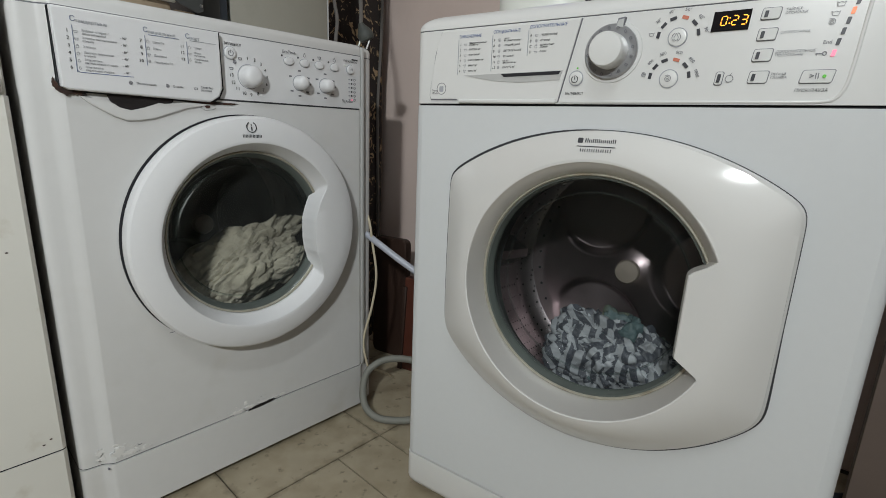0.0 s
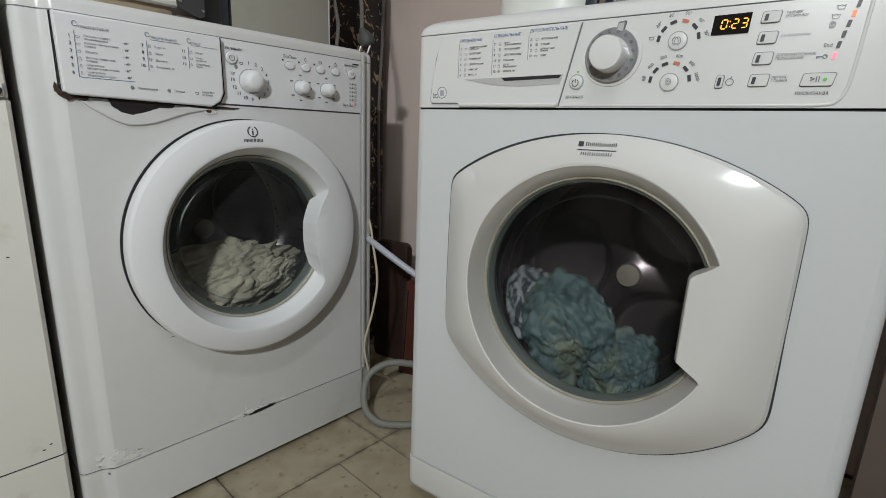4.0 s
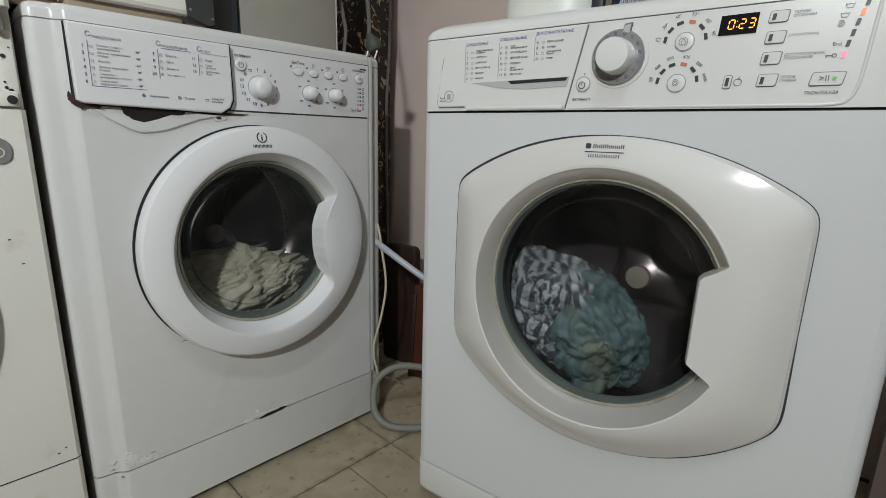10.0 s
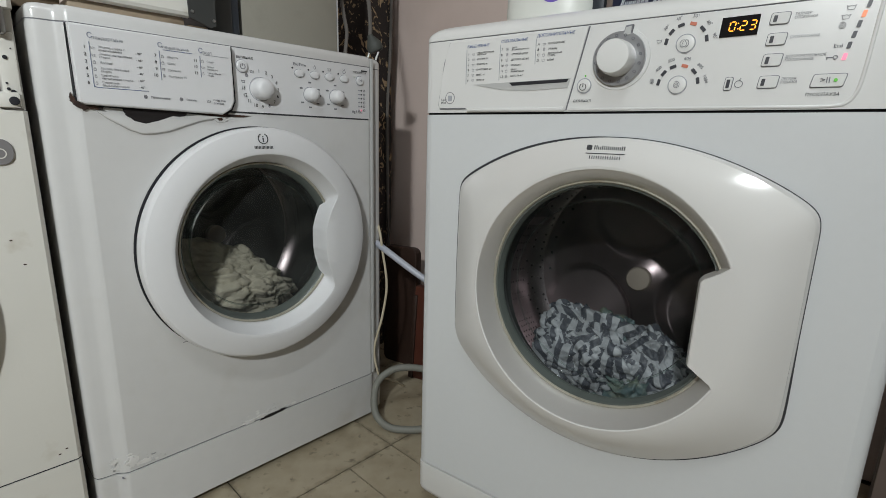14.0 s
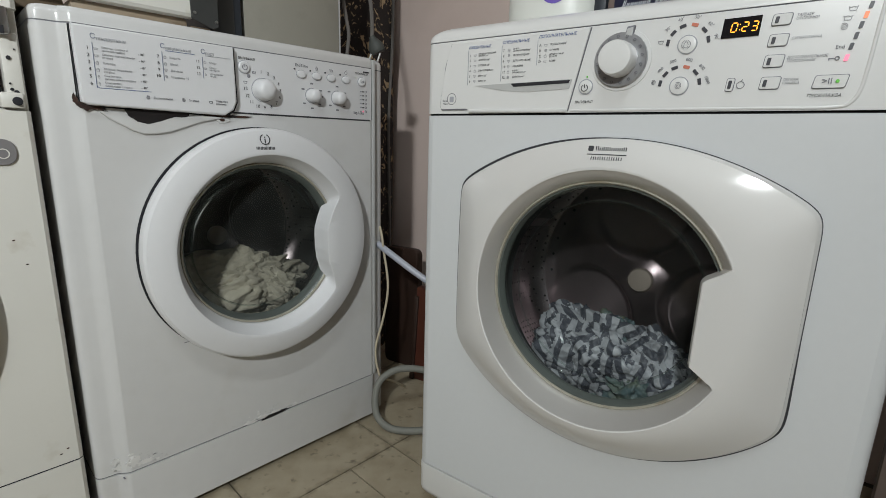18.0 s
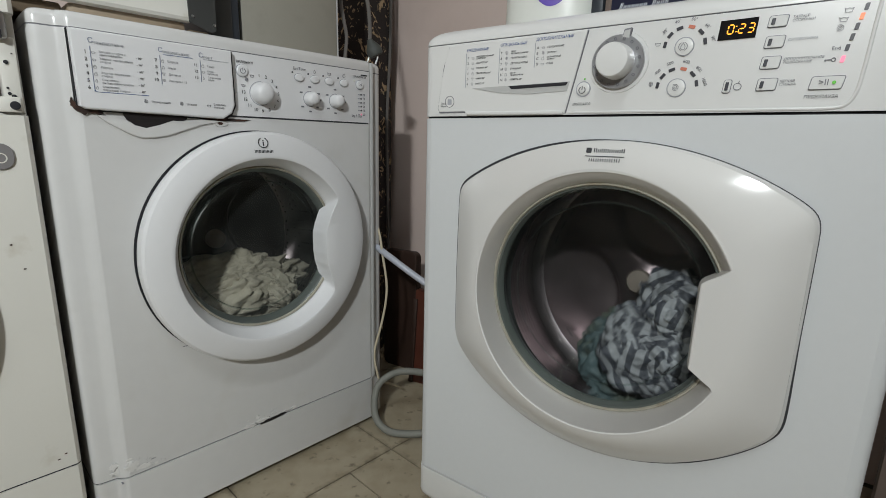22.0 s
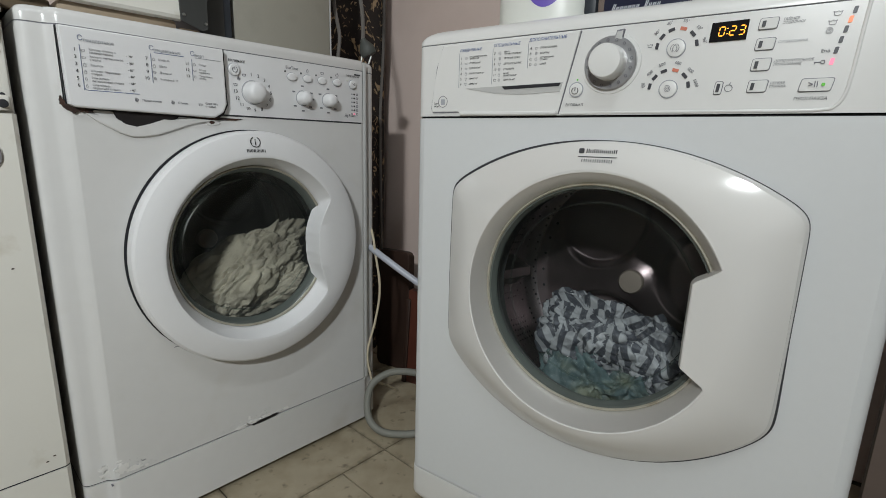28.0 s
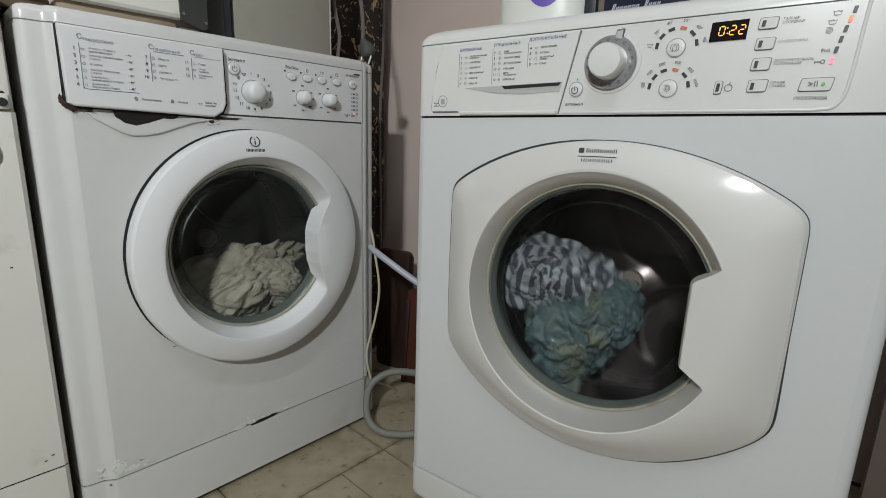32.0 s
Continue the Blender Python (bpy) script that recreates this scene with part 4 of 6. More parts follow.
CZ = 0.7952
SEG = {"0": (0, 1, 2, 4, 5, 6), "2": (0, 2, 3, 4, 6), "3": (0, 2, 3, 6)}
for digit, cx in (("0", 0.1137), ("2", 0.1237), ("3", 0.1322)):
    for k in SEG[digit]:
        part("digit_bar", prism(segment_outline(k, cx, CZ), -0.0019, -0.0010), DIGIT, newer)
for dz in (-0.0026, 0.0026):
    part("digit_dot", prism(rounded(0.1183, 0.1193, CZ + dz - 0.0005, CZ + dz + 0.0005, 0.0003, 0.14), -0.0019, -0.0010), DIGIT, newer)
count_bar = part("digit_bar", prism(segment_outline(5, 0, 0), -0.0019, -0.0010), DIGIT, newer, "amber bar that changes the last digit")
count_bar.matrix_basis = pose(0.1322, 0, CZ)


def option(u0, u1, z0, z1, slant=0.12):
    part("button_rim", prism(rounded(u0, u1, z0, z1, 0.0022, slant), -0.0008, 0.001), INK, newer)
    part("option_button", prism(rounded(u0 + 0.0007, u1 - 0.0007, z0 + 0.0007, z1 - 0.0007, 0.0018, slant), -0.0022, 0.001, 0.0003, 1), PLASTIC_R, newer, "white push button")


for (u0, u1, z0, z1), label_text, lu, ink in (((0.1465, 0.1635, 0.7930, 0.8048), "ТАЙМЕР\nОТСРОЧКИ", 0.1665, INK), ((0.1460, 0.1633, 0.7731, 0.7855), "СУПЕРСТИРКА", 0.1655, INK_FAINT),
                                            ((0.1450, 0.1625, 0.7530, 0.7658), "ДОПОЛНИТЕЛЬНОЕ\nПОЛОСКАНИЕ", 0.1645, INK), ((0.1445, 0.1625, 0.7316, 0.7444), "ЛЕГКАЯ\nГЛАЖКА", 0.1640, INK)):
    option(u0, u1, z0, z1)
    part("indicator", prism(rounded(u0 + 0.0030, u0 + 0.0062, z0 + 0.0028, z1 - 0.0032, 0.0006, 0.12), -0.0034, -0.0020), LED_OFF, newer)
    lettering(label_text, lu, (z0 + z1) / 2 + 0.0010, 0.0033, ink, newer, shear=0.15)
option(0.1135, 0.1216, 0.7305, 0.7447, 0.1)
part("indicator", prism(rounded(0.1158, 0.1190, 0.7335, 0.7418, 0.0006, 0.1), -0.0034, -0.0020), LED_OFF, newer)
glyph("apple", 0.1272, 0.7380, 0.0042, INK, newer, wide=0.0007)
option(0.1895, 0.2165, 0.7308, 0.7440, 0.18)
lettering(">II", 0.1962, 0.7376, 0.0080, INK, newer, -0.0034)
part("start_light", prism(rounded(0.2072, 0.2102, 0.7360, 0.7390, 0.0012), -0.0036, -0.0020), LED_GREEN, newer, "green start light")
lettering("ПУСК/ПАУЗА", 0.2000, 0.7245, 0.0043, INK_DARK, newer, align="CENTER", shear=0.15)
for k, (u, z, mat) in enumerate(((0.2228, 0.8042, LED_OFF), (0.2205, 0.7960, LED_ORANGE), (0.2183, 0.7875, LED_OFF), (0.2161, 0.7783, LED_OFF), (0.2139, 0.7690, LED_OFF), (0.2120, 0.7588, LED_PINK))):
    part("phase_light", prism(rounded(u - 0.0016, u + 0.0016, z - 0.0030, z + 0.0030, 0.0008, 0.16), -0.0010, 0.001), mat, newer)
for u, z, sign in ((0.2100, 0.8030, "basin"), (0.2072, 0.7950, "basin"), (0.2055, 0.7870, "spiral")):
    glyph(sign, u, z, 0.0033, INK_MID, newer, wide=0.0005)
lettering("End", 0.2020, 0.7690, 0.0048, INK, newer)
ring_mark(0.2050, 0.7588, 0.0016, 0.0007, INK, newer)
bar(0.1980, 0.2034, 0.7588, 0.0008, INK, newer)
bar(0.1984, 0.1991, 0.7580, 0.0018, INK, newer)
part("panel_edge", tube([(0.2330, 0.0004, 0.8125), (0.2316, 0.0004, 0.7900), (0.2295, 0.0004, 0.7500), (0.2268, 0.0004, 0.7270), (0.2200, 0.0004, 0.7160), (0.2080, 0.0004, 0.7135), (0.1900, 0.0004, 0.7130), (0.1000, 0.0004, 0.7130), (0.0000, 0.0004, 0.7130), (-0.0600, 0.0004, 0.7130)], 0.0018, 10), PLASTIC_R, newer)
bar(0.2620, 0.2700, 0.7205, 0.0040, INK, newer, name="print_bar")

# ---- the older machine, chipped and rusted ----
older = tagged(new("washing_machine"), "older white washing machine with rusted chips below its drawer", "washing machine", "washing machines in the row")
older.matrix_world = ML
PLAN_L = plan_left()
LC = (0.0016, 0.4722)
part("cabinet", shell(PLAN_L, 0.1165, 0.7075, LC, 0.178), ENAMEL_OLD, older, "scratched white enamelled cabinet")
part("back_panel", box(-0.29, 0.29, 0.505, 0.519, 0.03, 0.82, 0.002), ENAMEL_OLD, older)
# black slab: the shade under the base, put in as a solid
part("base_gap_shade", slab([(x * 0.93, y + 0.03) for x, y in PLAN_L], 0.0, 0.03), DARK, older)
part("plinth", slab(PLAN_L, 0.014, 0.1140, 0.0015), ENAMEL_OLD, older, "white kick plate")
part("seam", slab(PLAN_L, 0.1125, 0.1180, -0.0025), DARK, older)
part("top_seam", box(-0.2500, 0.2510, -0.0004, 0.01, 0.7052, 0.7080, 0.0), INK_DARK, older)
part("control_panel", slab([(-0.2584, 0.05)] + [p for p in PLAN_L if abs(p[0]) < 0.2580] + [(0.2584, 0.05)], 0.7075, 0.8115, 0.0), PLASTIC, older, "white plastic control panel")
half = [p for p in PLAN_L if p[0] < -0.2580] + [(-0.2586, 0.05)]
for side in (1, -1):
    part("corner_post", loops([[(side * x, y, z) for x, y in half] for z in (0.7075, 0.8112)], True, True), ENAMEL_OLD, older)
part("lid_seam", slab(PLAN_L, 0.8105, 0.8135, -0.001), INK, older)
part("lid", slab(PLAN_L, 0.8130, 0.8345, 0.0, round_top=0.012, seg=6), ENAMEL_OLD, older, "white enamelled lid")
for sx in (-0.25, 0.25):
    for sy in (0.06, 0.46):
        part("foot", lathe([(0.001, 0.0), (0.02, 0.0), (0.02, 0.012)], 0, 0, 20, True, True), DARK, older).matrix_basis = pose(sx, sy, 0.0, 90, 0, 0)

LIP = [(-180, 0.166), (-39, 0.166), (-36.3, 0.159), (-30, 0.1400), (-22, 0.1235), (-12, 0.1145), (0, 0.1122), (8.6, 0.1140), (16, 0.1220), (22, 0.1330), (26.5, 0.1460), (29.2, 0.160), (31.5, 0.166), (180, 0.166)]


def lip_left(t):
    a = math.degrees(math.atan2(math.sin(t), math.cos(t)))
    for (p, r), (q, s) in zip(LIP, LIP[1:]):
        if p <= a <= q:
            return r + (s - r) * (a - p) / (q - p)


lipl = [lip_left(t) for t in ts]
for _ in range(3):
    lipl = [0.25 * lipl[i - 1] + 0.5 * lipl[i] + 0.25 * lipl[(i + 1) % N] for i in range(N)]
rings = []
for r, y in ((0.2080, -0.003), (0.2100, -0.010), (0.2105, -0.022), (0.2092, -0.0300), (0.2055, -0.0345), (0.1960, -0.0380), (0.1850, -0.0402), (0.1750, -0.0415)):
    rings.append([(LC[0] + r * math.cos(t), y, LC[1] + r * math.sin(t)) for t in ts])
for f, y in ((0.5, -0.0418), (1.0, -0.0418)):
    rings.append([(LC[0] + (0.175 + (lipl[i] - 0.175) * f) * math.cos(t), y, LC[1] + (0.175 + (lipl[i] - 0.175) * f) * math.sin(t)) for i, t in enumerate(ts)])
for d, top, y in ((0.0012, 0.1652, -0.0412), (0.0030, 0.1600, -0.0300), (0.0030, 0.1520, -0.0140), (0.0035, 0.1494, -0.0060), (0.0035, 0.1490, 0.004)):
    rings.append([(LC[0] + min(lipl[i] - d, top) * math.cos(t), y, LC[1] + min(lipl[i] - d, top) * math.sin(t)) for i, t in enumerate(ts)])
ring_door = part("door", loops(rings), PLASTIC, older, "round white plastic door ring with cut-out grip", 30)
part("door_gap", lathe([(0.2118, -0.0012), (0.190, -0.0012)], *LC, 96), DARK, older)
part("rim", lathe([(0.1505, -0.006), (0.1490, -0.010), (0.1465, -0.009), (0.1455, -0.002)], *LC, 96), RIM, ring_door)
part("glass_edge", lathe([(0.147, -0.006), (0.144, -0.003), (0.140, 0.004), (0.1375, 0.011)], *LC, 96), GLASS_EDGE, ring_door, "thick greenish glass edge")
pane = part("glass_bowl", lathe([(0.1380, 0.008), (0.1290, 0.015), (0.1180, 0.025), (0.1100, 0.032), (0.1000, 0.037), (0.08, 0.043), (0.05, 0.047), (0.0005, 0.050)], *LC, 72, False, True), GLASS_DUSTY, ring_door, "hazy bowl-shaped door glass", 80)
pane.visible_shadow = False
for r, y in ((0.1240, 0.018),):
    rib = part("glass_rib", lathe([(r + 0.0016, y - 0.0004), (r + 0.0008, y - 0.0016), (r - 0.0008, y - 0.0018), (r - 0.0018, y - 0.0004), (r - 0.0010, y + 0.0010)], *LC, 96), GLASS_RIB, ring_door)
    rib.visible_shadow = False
seal(older, LC[0], LC[1], 0.146, 0.003)
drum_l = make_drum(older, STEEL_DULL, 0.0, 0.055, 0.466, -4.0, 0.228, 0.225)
# maker's mark: ring with a stroke, and a bar
def on_ring(ob, z, r):
    ob.matrix_basis = pose(-0.0069, -0.0396 if r > 0.18 else -0.0416, z, -11 if r > 0.18 else -4, 0, 0)


on_ring(ring_mark(0.0, 0.0, 0.0085, 0.0014, INK_DARK, ring_door, -0.0006, a0=-245, a1=65), 0.6635, 0.19)
on_ring(bar(-0.0009, 0.0009, -0.0023, 0.0066, INK_DARK, ring_door, -0.0006, "maker_bar"), 0.6635, 0.19)
on_ring(bar(-0.0009, 0.0009, 0.0037, 0.0018, INK_DARK, ring_door, -0.0006, "maker_bar"), 0.6635, 0.19)
for k in range(7):
    for side in (0.0, 0.0026):
        on_ring(bar(-0.0165 + k * 0.0049 + side, -0.0156 + k * 0.0049 + side, 0.0, 0.0050, INK_DARK, ring_door, -0.0006, "maker_bar"), 0.6488, 0.1766)

# drawer front
part("drawer_gap", prism([(-0.2572, 0.8110), (-0.0345, 0.8110), (-0.0330, 0.7230), (-0.0400, 0.7080), (-0.0540, 0.6985), (-0.2560, 0.7035)], -0.0010, 0.004), DARK, older)
part("drawer_front", prism([(-0.2570, 0.8105), (-0.0405, 0.8105), (-0.0390, 0.7240), (-0.0450, 0.7105), (-0.0600, 0.7010), (-0.2480, 0.7052), (-0.2555, 0.7090)], -0.0125, 0.002, 0.003, 3), PLASTIC, older, "white detergent drawer front with wash programmes")
YL = -0.0132


def programmes(u, z, title, size, lines, step, small, widths, signs=("basin", "basin", "jar", "jar", "drop", "drop")):
    lettering(title[0], u, z, size * 1.5, INK_SLATE, older, YL)
    lettering(title[1:], u + size * 1.0, z - 0.002, size, INK_FAINT, older, YL)
    bar(u + 0.0018, u + 0.0025, z - 0.010 - step * len(lines) / 2, step * len(lines) + 0.004, INK_SLATE, older, YL, "rule")
    for i, (num, text, heat) in enumerate(lines):
        zz = z - 0.0155 - step * i
        lettering(num, u - 0.0022, zz, small * 1.5, INK_DARK, older, YL, align="RIGHT")
        glyph(signs[i % len(signs)], u + 0.0055, zz, 0.0022, INK_MID, older, YL)
        lettering(text, u + 0.0119, zz, small * (0.92 if "\n" in text else 1.0), INK_MID, older, YL)
        if heat:
            lettering(heat, u + widths, zz - 0.001, small, INK_DARK, older, YL)


programmes(-0.2380, 0.7965, "Стандартные", 0.0064, [("1", "Хлопок: стирка с\nзамачиванием", "- 90°"), ("2", "Хлопок: интенсивная\nстирка", "- 90°"), ("3", "Хлопок", "- 60°"), ("4", "Хлопок: бережная\nстирка", "- 40°"),
                                               ("5", "Синтетика:\nинтенсивная стирка", "- 60°"), ("6", "Синтетика:\nбережная стирка", "- 40°")], 0.0093, 0.0043, 0.0570)
part("rule", tube([(-0.23585, YL + 0.0004, 0.7385), (-0.23585, YL + 0.0004, 0.7330), (-0.2345, YL + 0.0004, 0.7300), (-0.2310, YL + 0.0004, 0.7290), (-0.2200, YL + 0.0004, 0.7290), (-0.1684, YL + 0.0004, 0.7290)], 0.0004, 6, 6), INK_BLUE, older)
programmes(-0.1510, 0.7965, "Специальные", 0.0064, [("7", "Шерсть", ""), ("8", "Шелк", ""), ("9", "Джинсы", ""), ("10", "Экспресс 15", "")], 0.0093, 0.0043, 0.05, ("jar", "jar", "shirt", "spiral"))
bar(-0.1440, -0.1020, 0.7905, 0.0006, INK_BLUE, older, YL, "rule")
programmes(-0.0930, 0.7965, "Спорт", 0.0066, [("11", "Спорт", ""), ("12", "Спорт\nинтенсив", ""), ("13", "Спортивная\nобувь", "")], 0.0093, 0.0040, 0.05, ("apple", "basin", "drop"))
bar(-0.0860, -0.0460, 0.7910, 0.0006, INK_FAINT, older, YL, "rule")
for text, u in (("Полоскание", -0.1660), ("Отжим", -0.1165), ("Слив без\nотжима", -0.0750)):
    glyph("basin" if "С" in text else "spiral", u - 0.0075, 0.7205, 0.0028, INK, older, YL, 0.0007)
    lettering(text, u, 0.7205, 0.0045, INK, older, YL)

# controls
lettering("ВКЛ/ВЫКЛ", -0.0130, 0.7970, 0.0056, INK_DARK, older, align="CENTER")
part("power_button", lathe([(0.0098, 0.0), (0.0096, -0.0030), (0.0080, -0.0040)], -0.0185, 0.7830, 32, False, True), PLASTIC, older)
ring_mark(-0.0185, 0.7830, 0.0102, 0.0010, INK_FAINT, older)
ring_mark(-0.0185, 0.7825, 0.0042, 0.0009, INK, older, -0.0048, a0=-240, a1=60)
bar(-0.0189, -0.0181, 0.7850, 0.0050, INK, older, -0.0048)


def knob(u, z, r, high, label):
    part("knob", lathe([(r * 1.02, 0.0), (r, -high * 0.50), (r * 0.95, -high * 0.68), (r * 0.84, -high * 0.84), (r * 0.64, -high * 0.95), (r * 0.36, -high), (0.0005, -high * 1.01)], u, z, 48, False, True), PLASTIC, older, label, 60)
    ring_mark(u, z, r * 1.12, 0.0010, INK_FAINT, older, -0.0006)


knob(0.0135, 0.7480, 0.0180, 0.026, "large round white programme knob")
for k in range(1, 14):
    a = radians(95 - (k - 1) * 22.9)
    lettering(str(k), 0.0145 + 0.0325 * math.cos(a), 0.7480 + 0.0300 * math.sin(a), 0.0080, INK_DARK, older, align="CENTER")
for sign, a in (("basin", 160), ("spiral", 139), ("basin", 118)):
    glyph(sign, 0.0145 + 0.034 * math.cos(radians(a)), 0.7480 + 0.032 * math.sin(radians(a)), 0.0032, INK, older, wide=0.0009)
for u in (0.1120, 0.1690):
    knob(u, 0.7465, 0.0123, 0.022, "small round white knob")
    for a in (150, 90, 30, 0, -40, -90, -140):
        bar(u + 0.0215 * math.cos(radians(a)) - 0.0028, u + 0.0215 * math.cos(radians(a)) + 0.0028, 0.7460 + 0.0225 * math.sin(radians(a)), 0.0026, INK, older)
for k, u in enumerate((0.0905, 0.1235, 0.1560, 0.1905)):
    bm = lathe([(0.0068, 0.0), (0.0068, -0.0022), (0.0055, -0.0034), (0.0005, -0.0038)], 0, 0, 28, False, True)
    for v in bm.verts:
        v.co.x *= 1.45
        v.co += Vector((u, 0, 0.7830))
    part("oval_button", bm, PLASTIC, older, "oval white button")
    bm = lathe([(0.0077, -0.0004), (0.0005, -0.0008)], 0, 0, 28, False, True)
    for v in bm.verts:
        v.co.x *= 1.4
        v.co += Vector((u, 0, 0.7830))
    part("button_surround", bm, INK_FAINT, older)
    part("indicator", lathe([(0.0017, 0.0), (0.0014, -0.0012)], u - 0.0135, 0.7915, 12, False, True), LED_OFF, older)
    if k:
        glyph(("", "drop", "basin", "apple")[k], u, 0.7970, 0.0036, INK, older, wide=0.0008)
lettering("EcoTime", 0.0780, 0.7985, 0.0075, INK, older)
lettering("ПУСК/ПАУЗА", 0.2290, 0.7985, 0.0052, INK_DARK, older, align="CENTER")
ring_mark(0.2290, 0.7830, 0.0090, 0.0012, INK_FAINT, older)
part("start_button", lathe([(0.0086, 0.0), (0.0084, -0.0030), (0.0070, -0.0040)], 0.2290, 0.7830, 28, False, True), PLASTIC, older)
lettering(">II", 0.2290, 0.7830, 0.0070, INK, older, -0.0050, align="CENTER")
part("start_light", lathe([(0.0018, 0.0), (0.0014, -0.0014)], 0.2160, 0.7900, 12, False, True), BOTTLE, older)
for k in range(6):
    z = 0.7640 - 0.0079 * k
    part("phase_light", lathe([(0.0018, 0.0), (0.0014, -0.0012)], 0.2330, z, 12, False, True), LED_PINK if k == 5 else LED_OFF, older)
    bar(0.2250, 0.2290, z, 0.0022, INK_FAINT, older)
    ring_mark(0.2400, z, 0.0022, 0.0007, INK, older, n=10)
lettering("5kg A class", 0.2080, 0.7210, 0.0085, INK, older, align="LEFT", squeeze=0.7)
bar(0.2330, 0.2480, 0.8030, 0.0026, INK_DARK, older)

# rust, dents and flaking paint
part("rust_edge", prism([(-0.1000, 0.7030), (-0.0300, 0.7020), (-0.0080, 0.7015), (-0.0200, 0.6985), (-0.0600, 0.6975), (-0.0900, 0.6990)], -0.0014, 0.002), RUST, older)


def ragged(name, points, y, mat, label=""):
    """A patch with a torn outline."""
    out = []
    rnd = random.Random(len(points))
    for (a, b), (c, d) in zip(points, points[1:] + points[:1]):
        for k in range(5):
            f = k / 5
            out.append((a + (c - a) * f + rnd.uniform(-0.0011, 0.0011), b + (d - b) * f + rnd.uniform(-0.0011, 0.0011)))
    return part(name, prism(out, y, 0.003), mat, older, label)


def flake(points, lift, seed):
    """A lip of bent sheet and flaking paint."""
    bm = prism(points, -lift, 0.001, min(0.0024, lift * 0.7), 4)
    for v in bm.verts:
        v.co += 0.0007 * noise.noise_vector(v.co * 120 + Vector((seed, 0, 0)))
    return part("paint_flake", bm, ENAMEL_OLD, older, "flaking dented white paint", 60)


ragged("rust_hole", [(-0.2030, 0.7050), (-0.1650, 0.7040), (-0.1100, 0.7030), (-0.1180, 0.6950), (-0.1300, 0.6930), (-0.1420, 0.6880), (-0.1520, 0.6870), (-0.1640, 0.6820), (-0.1760, 0.6805), (-0.1850, 0.6825), (-0.1900, 0.6880), (-0.1990, 0.6930)], -0.0034, HOLE, "black hole rusted through")
ragged("rust_patch", [(-0.2620, 0.7210), (-0.2570, 0.7100), (-0.2400, 0.7060), (-0.2250, 0.7030), (-0.2290, 0.6985), (-0.2420, 0.7005), (-0.2500, 0.6975), (-0.2610, 0.7050), (-0.2640, 0.7130)], -0.0034, RUST, "brown rusted corner below the drawer")
flake([(-0.2348, 0.6970), (-0.2228, 0.6874), (-0.2095, 0.6791), (-0.1957, 0.6715), (-0.1811, 0.6669), (-0.1625, 0.6674), (-0.1428, 0.6714), (-0.1187, 0.6800), (-0.0945, 0.6890), (-0.0573, 0.6971), (-0.0938, 0.6989), (-0.1174, 0.6959), (-0.1345, 0.6916), (-0.1554, 0.6838), (-0.1739, 0.6789), (-0.1902, 0.6824), (-0.2005, 0.6892), (-0.2178, 0.6948), (-0.2258, 0.6983)], 0.0042, 1)
flake(blob(-0.060, 0.6925, 0.014, 0.006, 18, 3), 0.002, 2)
part("rust_spot", prism(blob(-0.062, 0.6935, 0.005, 0.003, 14, 4), -0.0030, -0.001), RUST, older)
for k, (cu, cz, ru, rz) in enumerate(((-0.045, 0.1190, 0.020, 0.0055), (-0.024, 0.1205, 0.018, 0.0050), (0.004, 0.1215, 0.016, 0.0045), (0.030, 0.1200, 0.012, 0.0032), (0.048, 0.1215, 0.008, 0.0040),
                                      (-0.262, 0.1280, 0.016, 0.0080), (-0.246, 0.1330, 0.012, 0.0120), (-0.228, 0.1260, 0.014, 0.0060), (-0.270, 0.1400, 0.008, 0.0080))):
    bm = prism(blob(cu, cz, ru, rz, 40, 10 + k, 0.55), -0.0008 + (0.0092 if cu < -0.255 else 0.0), 0.008, 0.0004)
    for v in bm.verts:
        v.co += 0.0005 * noise.noise_vector(v.co * 420)
    part("paint_flake", bm, FLAKE, older)
rnd = random.Random(41)
for k in range(46):
    # blistered paint: at the lower corner and along the joint over the kick plate
    if k < 26:
        f = rnd.random() ** 1.5
        cu, cz = -0.252 + 0.062 * f + rnd.uniform(-0.004, 0.004), 0.1215 + (0.030 * (1 - f)) * rnd.random()
    else:
        cu = rnd.uniform(-0.085, 0.020)
        cz = 0.1215 + 0.016 * rnd.random() * min(1, (cu + 0.095) * 14)
    ru = rnd.uniform(0.002, 0.0065)
    bm = prism(blob(cu, cz, ru, ru * rnd.uniform(0.5, 0.9), 18, 60 + k, 0.5), -rnd.uniform(0.0002, 0.0005), 0.003, 0.0005, 2)
    part("paint_blister", bm, FLAKE if k % 5 == 0 else ENAMEL_OLD, older, "", 60)
part("chip", prism([(-0.026, 0.1135), (-0.014, 0.1178), (0.000, 0.1195), (0.012, 0.1192), (0.026, 0.1205), (0.032, 0.1180), (0.022, 0.1150), (0.000, 0.1132)], -0.0022, 0.002), HOLE, older, "black chip in the paint")
for cu, cz, ru in ((-0.2870, 0.700, 0.0022), (-0.148, 0.318, 0.006), (-0.135, 0.322, 0.004), (-0.222, 0.1290, 0.003), (-0.215, 0.1330, 0.004), (-0.262, 0.1090, 0.0015)):
    part("scratch", prism(blob(cu, cz, ru, 0.0009, 10, int(ru * 9999)), (0.016 if cu < -0.28 else -0.0006), 0.018), INK, older)
# grey strip down the cabinet's edge: a flat step's shading put into colour
part("edge_shade_strip", box(0.2585, 0.2640, -0.0010, 0.008, 0.1180, 0.8300, 0.0006), GREY_PLASTIC, older)

